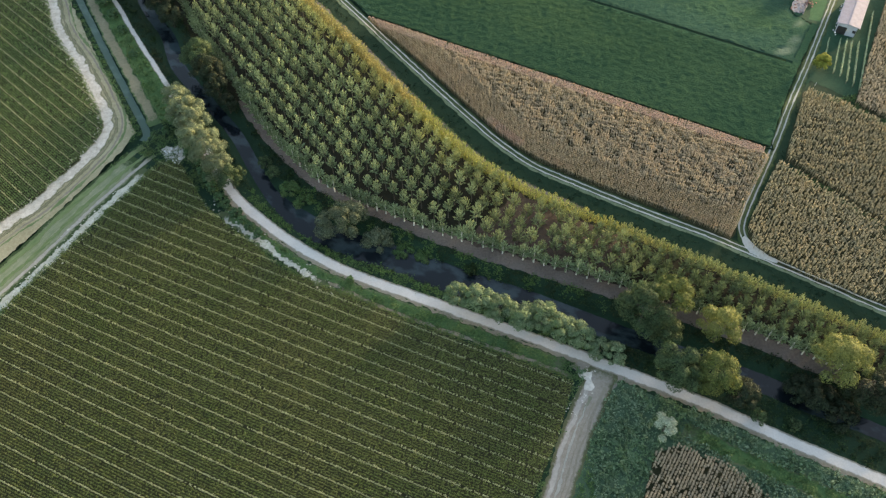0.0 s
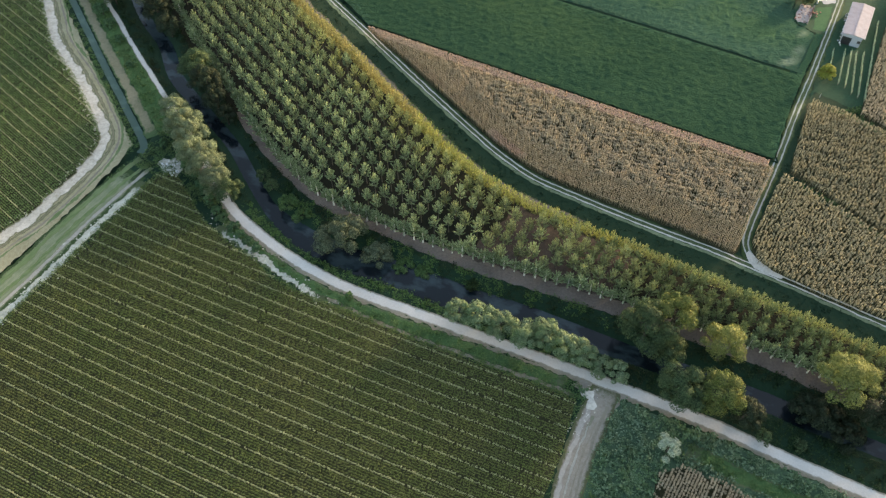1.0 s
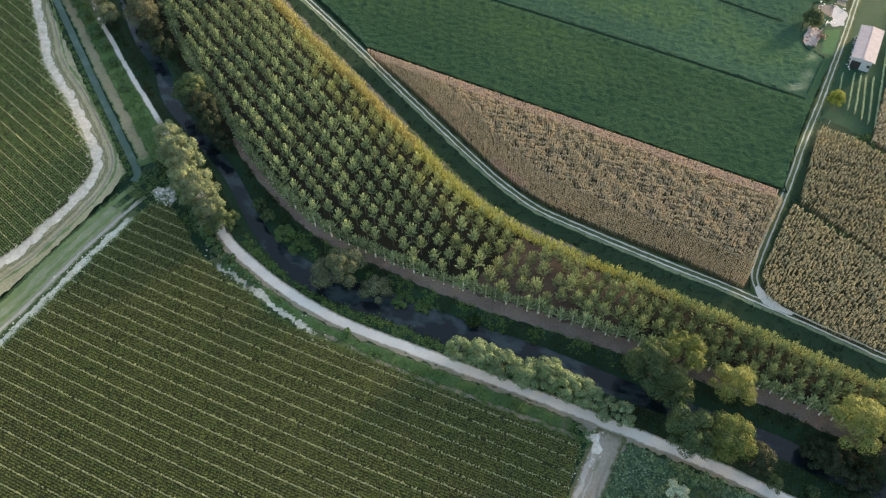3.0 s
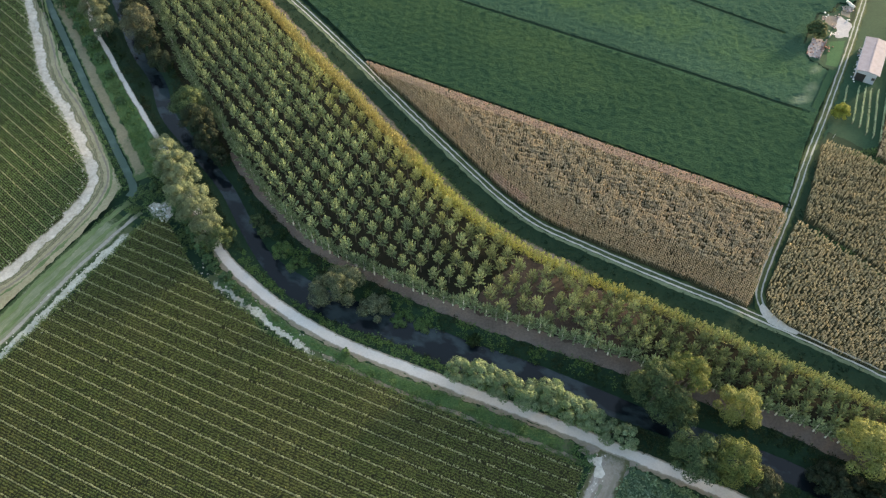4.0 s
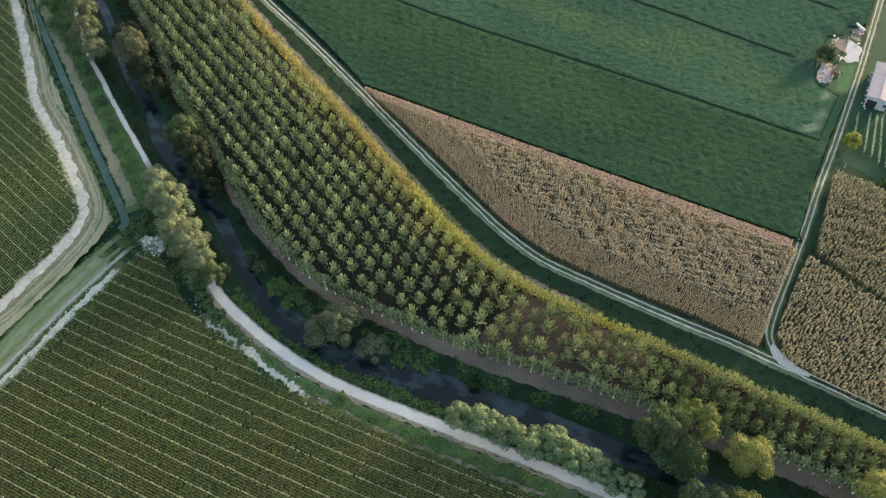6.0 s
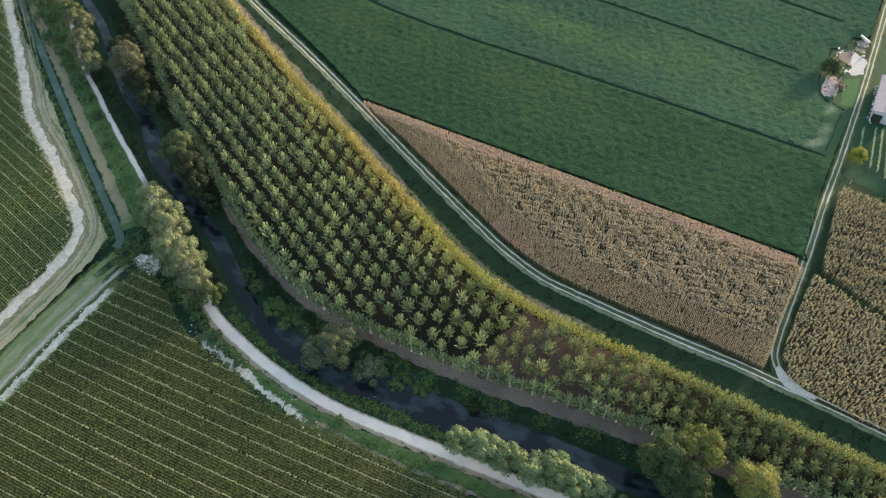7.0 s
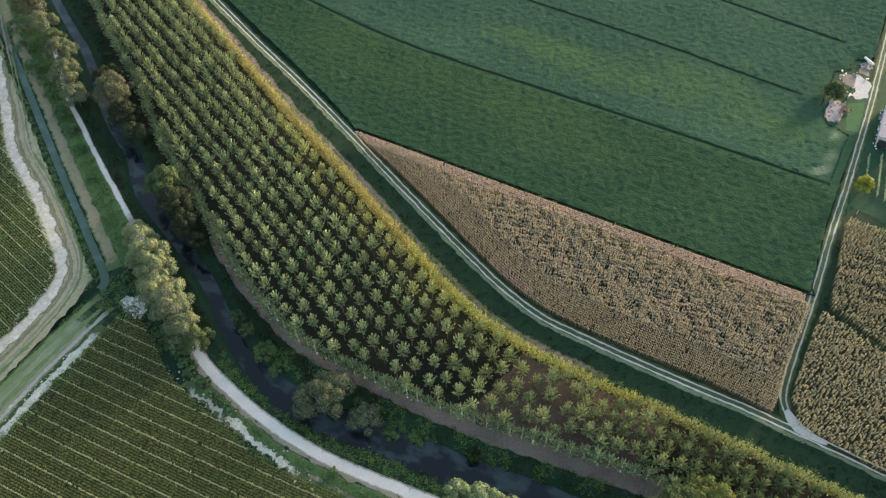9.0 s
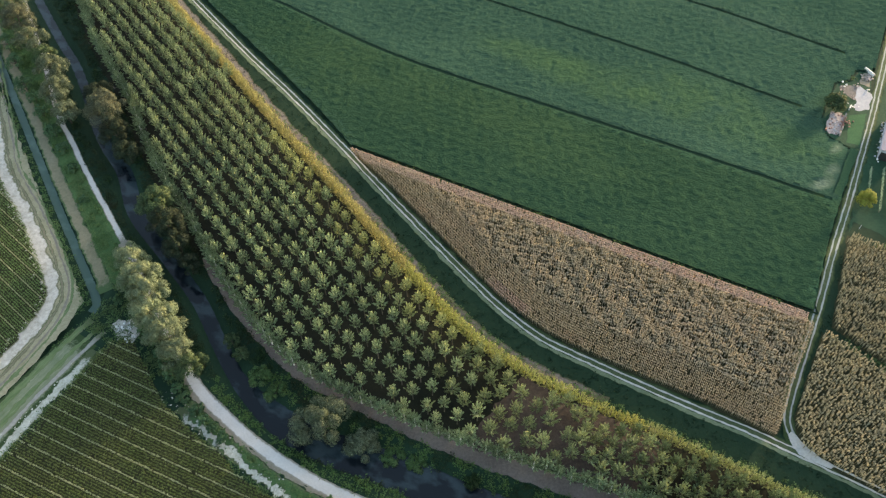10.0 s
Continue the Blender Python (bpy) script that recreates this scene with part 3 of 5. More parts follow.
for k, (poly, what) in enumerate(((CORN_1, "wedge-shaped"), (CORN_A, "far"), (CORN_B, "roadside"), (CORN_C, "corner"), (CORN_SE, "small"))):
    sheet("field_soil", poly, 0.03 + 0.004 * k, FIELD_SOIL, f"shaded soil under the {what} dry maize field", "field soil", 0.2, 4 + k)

ribbon("track_shoulder", TRACK[130:], 0.9, 2.0, 0.03, SHOULDER, "brown earth shoulder beside the white gravel track", "verge", 0.5, 3, 1)
verge_line = side(TRACK, 3.6)[(TRACK[:, 0] > -48) & (TRACK[:, 0] < 26)]
ribbon("herb_bed", verge_line, -1.7, 1.8, 0.024, HERB_BED, "dense green herbs between gravel track and maize", "verge", 0.4, 6, 210)
ribbon("gravel_track", TRACK[118:], -1.35, 1.35, 0.06, GRAVEL, "smooth white gravel farm track along the river", "track", 0.12, 6, 2)
ribbon("gravel_track", TRACK[:120], -0.72, 0.72, 0.064, GRAVEL, "narrower pale gravel track under the riverside trees", "track", 0.12, 6, 2)
ribbon("verge", TWIN, -1.5, 1.4, 0.02, RUT_BED, "worn grassy bed of the two-rut farm road", "verge", 0.3, 6, 3)
FRINGE = soil("bleached_grass_fringe", (0.07, 0.10, 0.055), (0.125, 0.16, 0.095), (0.20, 0.235, 0.15), 0.15, 1.8, relief=0.4, rim=(0.03, 0.055, 0.025))
ribbon("verge", side(TWIN, 1.3), -0.45, 0.5, 0.034, FRINGE, "pale worn grass fringe along the farm road", "verge", 0.2, 4, 206)
ribbon("wheel_rut", TWIN, -0.82, -0.38, 0.05, RUT, "pale compacted wheel rut of the farm road", "track", 0.1, 6, 4)
ribbon("wheel_rut", TWIN, 0.36, 0.84, 0.05, RUT, "pale compacted wheel rut of the farm road", "track", 0.1, 6, 5)
ribbon("verge", BRANCH[3:], -1.3, 1.3, 0.035, RUT_BED, "worn grassy bed of the branch farm road", "verge", 0.3, 6, 6)
ribbon("wheel_rut", BRANCH, -0.74, -0.34, 0.065, BRANCH_RUT, "pale wheel rut of the branch road", "track", 0.1, 6, 7)
ribbon("wheel_rut", BRANCH, 0.34, 0.74, 0.065, BRANCH_RUT, "pale wheel rut of the branch road", "track", 0.1, 6, 8)
sheet("junction", [(67.3, 101.6), (68.0, 102.2), (68.9, 101.6), (69.4, 100.2), (70.4, 98.6), (71.9, 97.0), (74.2, 95.2), (73.4, 94.6), (71.6, 95.4), (69.8, 96.4), (68.2, 97.5), (67.5, 99.2)], 0.08, RUT, "pale worn gravel where the two farm roads meet", "track", 0.12, 41, 0.5)
ribbon("bare_strip", FIELD_EDGE_W, -2.5, 0.9, 0.05, WHITE_SOIL, "bleached bare soil along the edge of the maize", "bare soil", 0.5, 6, 9)
outer = side(CANAL, 0.1)[CANAL[:, 1] < 133].tolist()
outer = side(CANAL, 2.5)[CANAL[:, 1] > 137.6].tolist() + outer
MOWN = [tuple(p) for p in side(FIELD_EDGE_W, -1.4)[::4]] + [tuple(p) for p in outer[::-4]]
sheet("mown_strip", MOWN, 0.026, TAN, "straw-coloured mown grass between field and canal", "verge", 0.3, 10)
ribbon("wheel_rut", side(FIELD_EDGE_W, -2.9), -0.4, 0.3, 0.055, BANK_TAN, "dull brown worn strip beside the bleached soil", "track", 0.25, 6, 11)
ribbon("wheel_rut", side(FIELD_EDGE_W, -4.4), -0.2, 0.2, 0.06, EARTH_RUT, "faint worn wheel rut in the mown strip", "track", 0.15, 4, 62)
ribbon("grass_strip", side(FIELD_EDGE_W, -5.3), -0.2, 0.3, 0.05, TRACK_GRASS, "greener streak of grass in the mown strip", "verge", 0.25, 4, 209)
ribbon("bank_strip", side(UPPER_CANAL[:-4], -2.2), -2.1, 0.9, 0.03, BANK_TAN, "dry brown grass strip on the canal bank", "verge", 0.4, 6, 12)
FIELD_EDGE_K = curve([(-69.5, 128.6), (-71.8, 125.7), (-80, 113.4), (-87.8, 99.7), (-95.4, 87.6), (-118, 52)])
ribbon("bare_strip", FIELD_EDGE_K[4:], -2.0, 0.3, 0.05, BLEACHED, "ragged strip of bleached grass along the striped maize", "verge", 0.4, 4, 13)
ribbon("field_track", FIELD_EDGE_K[3:], 0.1, 7.9, 0.028, MUD, "grey-green grassy farm track beside the canal", "track", 0.3, 6, 14)
ribbon("wheel_rut", side(FIELD_EDGE_K, 1.7), -0.5, 0.5, 0.062, GREY_RUT, "grey wheel rut of the canal-side track", "track", 0.15, 6, 15)
ribbon("grass_strip", side(FIELD_EDGE_K, 3.5), -0.5, 0.6, 0.045, TRACK_GRASS, "fresh green grass between the wheel ruts", "verge", 0.3, 4, 16)
ribbon("grass_strip", side(FIELD_EDGE_K, 6.4), -0.7, 0.7, 0.048, TRACK_GRASS, "rank green grass along the edge of the dry ditch", "verge", 0.35, 4, 63)
spatter("bare_strip", FIELD_EDGE_K[6:], 0.9, 420, 0.1, 0.36, 0.056, BLEACHED, "ragged tufts of bleached grass along the striped maize", "verge", 174, -0.9)
spatter("bare_strip", FIELD_EDGE_W, 0.5, 420, 0.15, 0.5, 0.056, WHITE_SOIL, "crumbled bleached soil spilling into the maize", "bare soil", 175, 0.8)
FIELD_EDGE_N = curve([(-57, 118), (-51.6, 111.2), (-45.6, 106.2), (-40.6, 102.6), (-36.6, 98.6), (-31.5, 95.0), (-27.2, 92.2), (-22.6, 89.8)])
corner = FIELD_EDGE_N[int(0.1 * len(FIELD_EDGE_N)):]
ribbon("bare_patch", corner[4:-3], -0.85, 0.85, 0.052, BLEACHED, "ragged patch of bleached bare soil on the field corner", "bare soil", 0.8, 4, 170)
spatter("bare_patch", corner, 0.75, 150, 0.1, 0.36, 0.058, WHITE_SOIL, "scattered bleached clods along the field corner", "bare soil", 171)
spatter("weed_patch", corner, 0.9, 80, 0.10, 0.32, 0.15, HERB_BED, "low dark weeds growing through the bleached soil", "weeds", 172)
ribbon("field_margin", curve([(-27.2, 92.2), (-20, 88.6), (-7.7, 82.3), (5.2, 76.8), (16.5, 72), (27, 67.4)]), -0.6, 0.4, 0.05, SHOULDER, "narrow beige earth margin along the maize", "verge", 0.3, 6, 18)
DIRT_LINE = curve([(32.6, 71), (30.4, 66.6), (28.2, 62.5), (23.8, 53.6), (20, 44.2), (11, 24)])
ribbon("dirt_track", DIRT_LINE, -2.9, 2.9, 0.04, DIRT, "rutted grey-brown dirt track at the end of the field", "track", 0.3, 6, 19)
sheet("dirt_track", [(25.4, 70.6), (28.6, 72.0), (33.0, 70.6), (37.6, 68.4), (34.2, 66.6), (31.8, 63.4), (27.0, 64.4), (27.6, 67.6)], 0.036, DIRT, "trampled grey-brown earth where track and farm road meet", "track", 0.35, 85, 0.6)
sheet("bare_patch", [(26.4, 68.6), (27.6, 69.6), (29.2, 68.8), (29.6, 67.0), (28.8, 64.8), (27.8, 65.4), (28.0, 67.2)], 0.06, WHITE_SOIL, "white lumps of dry soil at the field corner", "bare soil", 0.35, 86, 0.4)
ribbon("wheel_rut", side(DIRT_LINE[4:], 1.55), -0.5, 0.6, 0.055, DIRT_RUT, "pale churned wheel rut of the dirt track", "track", 0.35, 6, 20)
ribbon("wheel_rut", side(DIRT_LINE[8:], 0.35), -0.3, 0.25, 0.058, GREY_RUT, "greyish tyre mark in the dirt track", "track", 0.25, 4, 201)
ribbon("wheel_rut", side(DIRT_LINE[5:], -1.55), -0.22, 0.22, 0.058, EARTH_RUT, "dark brown tyre mark in the dirt track", "track", 0.2, 4, 202)
ribbon("wheel_rut", side(DIRT_LINE[9:], -0.7), -0.16, 0.16, 0.06, EARTH_RUT, "thin brown tyre mark in the dirt track", "track", 0.2, 4, 203)
spatter("bare_patch", DIRT_LINE[3:14], 0.8, 45, 0.08, 0.26, 0.07, WHITE_SOIL, "pale clods churned up at the field corner", "bare soil", 204, 2.0)
ribbon("dirt_strip", side(POP_EAST[POP_EAST[:, 1] > 108], -1.5), -1.2, 1.2, 0.05, LILAC_EARTH, "bare grey earth strip beside the plantation", "bare soil", 0.3, 6, 22)
YARD_GRASS = sheet("lawn", [(108.5, 187.4), (113.2, 187.7), (107.4, 176.8), (104.6, 177.9)], 0.056, YARD_GRASS, "small bright green mown lawn by the yard", "lawn", 0.1, 30)
TURF = soil("rough_green_turf", (0.010, 0.034, 0.019), (0.017, 0.052, 0.029), (0.028, 0.072, 0.040), 0.15, 1.6, relief=0.2)
sheet("turf", [(99.6, 157.6), (95.4, 149.6), (98.2, 152.6), (105.2, 146.6), (112, 148.4), (126, 175), (150, 219), (152, 240), (142, 236), (116.6, 188.6)], 0.022, TURF, "rough dark green turf around the farm building", "grass", 0.3, 38)
sheet("yard_ground", [(99.4, 182.4), (102.4, 188.6), (106.8, 195.4), (109.2, 199.4), (113.2, 199.8), (116.8, 204.0), (120.2, 203.4), (113.9, 187.6), (107.0, 175.2), (103.6, 177.4)], 0.044, TURF, "rough trodden grass around the farmyard", "yard", 0.3, 36)
sheet("gravel_pad", [(110.8, 189.4), (114.3, 188.8), (117.2, 195.2), (114.8, 198.6), (112.2, 194.0)], 0.07, YARD_GRAVEL, "white gravel pad of the farmyard", "yard", 0.3, 31, 0.6)
sheet("gravel_pad", [(109.4, 197.6), (111.6, 193.4), (112.6, 194.2), (114.6, 198.2), (110.8, 199.2)], 0.06, LILAC_EARTH, "pale trodden earth beside the yard pad", "yard", 0.4, 33, 0.6)
sheet("gravel_pad", [(115.4, 199.2), (117.2, 197.6), (119.8, 202.2), (118.2, 203.8)], 0.065, SHOULDER, "brown trodden earth at the end of the yard", "yard", 0.3, 37, 0.6)
sheet("culvert_pad", [(-69.8, 131.2), (-68.6, 132.8), (-66.6, 132.2), (-65.4, 133.0), (-63.8, 130.6), (-63.0, 128.4), (-64.6, 126.8), (-66.2, 128.2), (-67.6, 127.8), (-68.4, 129.8)], 0.07, WHITE_SOIL, "pale rubble and gravel of the culvert crossing", "crossing", 0.5, 32, 0.5)


lower = CANAL[CANAL[:, 1] > 137]
upper = TRACK[(TRACK[:, 1] > 137) & (TRACK[:, 1] < 252)]
sheet("herb_bed", [tuple(p) for p in side(lower, -4.2)[::4] if p[1] < 252] + [tuple(p) for p in side(upper, 0.6)[::-4]], 0.022, HERB_BED, "dense green herbs between canal and gravel track", "verge", 0.3, 81)


# ---- crops ----
def leaf_strip(length, width, rise, droop, turn, root=0.0, z0=0.0):
    """A bent leaf blade of two quads, from the stem outward."""
    c, s = math.cos(turn), math.sin(turn)
    out = []
    for r, z, w in ((root, z0, width * 0.6), (length * 0.55, z0 + rise, width), (length, z0 + rise - droop, width * 0.25)):
        for sg in (-0.5, 0.5):
            out.append((c * r - s * w * sg, s * r + c * w * sg, z))
    return out, [(0, 2, 3, 1), (2, 4, 5, 3)]


def low_plant(leaves, height, span, width, r, rooted=True, least=0.6):
    """A small plant of kite-shaped leaves, one quad each."""
    v, f = [], []
    for k in range(leaves):
        a = k * math.pi * 2 / leaves + r.normal(0, 0.4)
        c, s, z = math.cos(a), math.sin(a), height * r.uniform(least, 1.0)
        n = len(v)
        for rad, w, dz in ((0.02, 0, 0), (0.5, -0.5, 0.1), (1.0, 0, -0.05), (0.5, 0.5, 0.1)):
            v.append((c * rad * span - s * w * width, s * rad * span + c * w * width, 0.0 if rooted and k == 0 and rad < 0.1 else z + dz))
        f.append((n, n + 1, n + 2, n + 3))
    return np.array(v), np.array(f)


def plant(leaves, height, span, width, r, stalk=True):
    v, f = [], []
    for k in range(leaves):
        z0 = height * (0.35 + 0.55 * k / max(1, leaves - 1))
        a = (k % 2) * math.pi + r.normal(0, 0.5) + 0.4 * k
        lv, lf = leaf_strip(span * r.uniform(0.7, 1.1), width, r.uniform(0.15, 0.4), r.uniform(0.2, 0.6), a, 0.02, z0)
        f += [tuple(i + len(v) for i in q) for q in lf]
        v += lv
    if stalk:
        n = len(v)
        v += [(-0.03, 0, 0), (0.03, 0, 0), (0.04, 0.02, height * 1.1), (-0.04, 0.02, height * 1.1)]
        f.append((n, n + 1, n + 2, n + 3))
    return np.array(v), np.array(f)


def scatter(name, templates, pts, z, turns, scales, material, label, category, r, tall=None, kind="stuff"):
    """Copies of the templates, turned and scaled, joined into one mesh."""
    pick = r.integers(0, len(templates), len(pts))
    vs, fs, base = [], [], 0
    for k, (tv, tf) in enumerate(templates):
        m = pick == k
        if not m.any():
            continue
        c, s, g = np.cos(turns[m]), np.sin(turns[m]), scales[m]
        h = g if tall is None else g * tall[m]
        x = (tv[None, :, 0] * c[:, None] - tv[None, :, 1] * s[:, None]) * g[:, None] + pts[m, 0][:, None]
        y = (tv[None, :, 0] * s[:, None] + tv[None, :, 1] * c[:, None]) * g[:, None] + pts[m, 1][:, None]
        zz = tv[None, :, 2] * h[:, None] + np.broadcast_to(z, len(pts))[m][:, None]
        vs.append(np.stack([x, y, zz], -1).reshape(-1, 3))
        n = m.sum()
        fs.append((tf[None] + (np.arange(n) * len(tv))[:, None, None] + base).reshape(-1, tf.shape[1]))
        base += n * len(tv)
    ob = mesh_object(name, np.vstack(vs), np.vstack(fs), material)
    return tagged(ob, label, category, kind=kind)


def rows_in(polygon, angle, gap, step, r, jitter=0.12, bend=0.0):
    """Plants in rows at an angle (degrees) inside a polygon; also the number of each plant's row."""
    a = radians(angle)
    u, w = np.array([math.cos(a), math.sin(a)]), np.array([-math.sin(a), math.cos(a)])
    p = np.array(polygon, float)
    c = p.mean(0)
    lo, hi = ((p - c) @ u).min() - 5, ((p - c) @ u).max() + 5
    k0, k1 = int(((p - c) @ w).min() / gap) - 12, int(((p - c) @ w).max() / gap) + 12
    t = np.arange(lo, hi, step)
    kk, tt = np.meshgrid(np.arange(k0, k1 + 1), t, indexing="ij")
    kk, tt = kk.ravel(), tt.ravel() + r.uniform(-0.5, 0.5, kk.size) * step
    off = kk * gap + bend * (tt ** 2) + r.normal(0, jitter, kk.size)
    pts = c + tt[:, None] * u + off[:, None] * w
    keep = inside(pts, polygon)
    keep &= (abs(pts[:, 0]) < 140) & (pts[:, 1] > 36)
    return pts[keep], kk[keep]


def maize(polygon, angle, gap, step, material, label, r, height=1.9, span=0.38, holes=0.07, seed=0, leaves=7, clear=(), jitter=0.035):
    temps = [low_plant(leaves, height, span, 0.21, r, least=0.88) for _ in range(8)]
    pts, _ = rows_in(polygon, angle, gap, step, r, jitter)
    for line, wide in clear:
        pts = pts[away(pts, line)[0] > wide]
    a = radians(angle)
    along = np.stack([(pts[:, 0] * math.cos(a) + pts[:, 1] * math.sin(a)) / 3.6, pts[:, 1] * math.cos(a) - pts[:, 0] * math.sin(a)], 1)
    lodged = 0.5 * wavy(pts, 7.0, seed) + 1.0 * wavy(along, 0.85, seed + 5)
    keep = r.random(len(pts)) > 1.3 * holes * (1 + np.clip(lodged, 0, 2) * 5)
    pts, lodged = pts[keep], lodged[keep]
    scatter("dry_maize", temps, pts, 0.03, r.uniform(0, 6.283, len(pts)), r.uniform(0.92, 1.08, len(pts)), material, label, "maize field", r, 1.0 - 0.23 * np.clip(lodged, -0.4, 1.6))


def striped_maize(polygon, angle, r, label, seed, leaf, bend=0.00024):
    """Four low dark rows to one taller pale tasselled row."""
    gap = 0.544
    temps = [low_plant(3, 1.5, 0.24, 0.22, r, k == 0) for k in range(8)]
    pale = [low_plant(5, 1.72, 0.21, 0.17, r, k == 0) for k in range(6)]
    pts, row = rows_in(polygon, angle, gap, 0.25, r, 0.022, bend)
    f = pts[row % 5 != 0]
    f = f[r.random(len(f)) > 0.05 + 0.10 * np.clip(wavy(f, 9, seed), 0, 2)]
    scatter("green_maize", temps, f, 0.03, r.uniform(0, 6.283, len(f)), r.uniform(0.8, 1.15, len(f)), leaf, label + ", low dark rows", "maize field", r, tall=1.0 + 0.05 * wavy(f, 5, seed + 2))
    pts, row = rows_in(polygon, angle, gap, 0.2, r, 0.03, bend)
    m = pts[row % 5 == 0]
    weak = wavy(m, 10, seed + 4)
    m = m[r.random(len(m)) > np.where(weak > 1.0, 0.45, 0.04) + np.clip((m[:, 0] + 25) / 160, 0, 0.3)]
    scatter("tasselled_maize", pale, m, 0.03, r.uniform(0, 6.283, len(m)), r.uniform(0.75, 1.1, len(m)), MALE_MAIZE, label + ", tall pale tasselled rows", "maize field", r)


striped_maize(MAIZE_K, -24.6, rng, "seed maize planted in stripes on level ground", 1, GREEN_MAIZE)
striped_maize(MAIZE_M, -42.0, rng, "seed maize in stripes beside the canal strip", 2, FRESH_MAIZE)
top_edge = curve([CORN_1[0], CORN_1[1]], 1.0)
low_edge = curve(CORN_1[5:] + CORN_1[:1], 1.0)
right_edge = curve(CORN_1[1:5], 1.0)
PINK_SPOT = (14.1, 134.5)
HEADLAND = [tuple(p) for p in right_edge[::3]] + [tuple(p) for p in side(right_edge, 3.4)[::-3]]
maize(CORN_1, -27.5, 0.57, 0.27, DRY_MAIZE, "dry tan maize standing in rows beside the farm road", rng, seed=11, span=0.175, leaves=5, holes=0.036, jitter=0.022, clear=((top_edge, 2.4), (low_edge, 7.2), (right_edge, 3.35)))
maize(HEADLAND, 59.5, 0.57, 0.27, DRY_MAIZE, "dry tan headland rows of maize beside the branch road", rng, seed=16, jitter=0.13, span=0.2, holes=0.03, clear=((top_edge, 1.9), (low_edge, 7.2)))


def border_rows(line, offsets, label, r, leaf=None, wide=0.16):
    """Rows that follow the field's edge."""
    p = np.vstack([side(curve([tuple(q) for q in line[::3]], 0.33), o) for o in offsets])
    p = p + r.normal(0, 0.035, p.shape)
    p = p[inside(p, CORN_1) & (r.random(len(p)) > 0.04)]
    temps = [low_plant(6, 1.85, wide, 0.19, r, least=0.9) for _ in range(6)]
    scatter("border_maize", temps, p, 0.03, r.uniform(0, 6.283, len(p)), r.uniform(0.94, 1.06, len(p)), leaf or BORDER_MAIZE, label, "maize field", r)


border_rows(top_edge, (0.2, 0.75, 1.3, 1.85, 2.35), "border rows of the dry maize, pink low sun painted in", rng, PINK_MAIZE, 0.26)
bend = np.hypot(low_edge[:, 0] - PINK_SPOT[0], low_edge[:, 1] - PINK_SPOT[1]) < 8
border_rows(low_edge[bend], (0.3, 0.87, 1.44, 2.01), "border rows of maize beside the road bend, pink sunlight painted in", rng, PINK_MAIZE)
border_rows(low_edge[np.argmax(bend) + bend.sum() - 4:], (0.3, 0.87, 1.44, 2.01), "bleached border rows of maize towards the field tip", rng)
border_rows(low_edge[:np.argmax(bend) + 4], (0.3, 0.87, 1.44, 2.01), "bleached border rows of maize curving along the road", rng)
border_rows(low_edge, tuple(2.6 + 0.57 * k for k in range(9)), "dry tan maize rows following the curve of the road", rng, DRY_MAIZE, 0.15)
maize(CORN_A, 62, 0.57, 0.35, RIPE_MAIZE, "ripening yellow-brown maize beyond the grass lane", rng, seed=12, jitter=0.2, span=0.2, leaves=5, holes=0.04)
maize(CORN_B, 62, 0.57, 0.35, RIPE_MAIZE, "ripening yellow-brown maize beside the road junction", rng, seed=13, jitter=0.2, span=0.2, leaves=5, holes=0.04)
maize(CORN_C, 62, 0.57, 0.35, DRY_MAIZE, "dry tan maize behind the farmyard garden", rng, seed=14, jitter=0.2, span=0.25, leaves=5, holes=0.04)
maize(CORN_SE, 57, 0.57, 0.27, BROWN_MAIZE, "small patch of dry brown maize in rows", rng, height=1.5, span=0.27, seed=15, leaves=6)


for k, f in enumerate(FURROWS):
    ribbon("furrow_soil", f[3:-3], -1.2, 1.2, 0.41, GRASS, "dark weedy bottom of a narrow field furrow", "furrow", 0.1, 6, 70 + k)


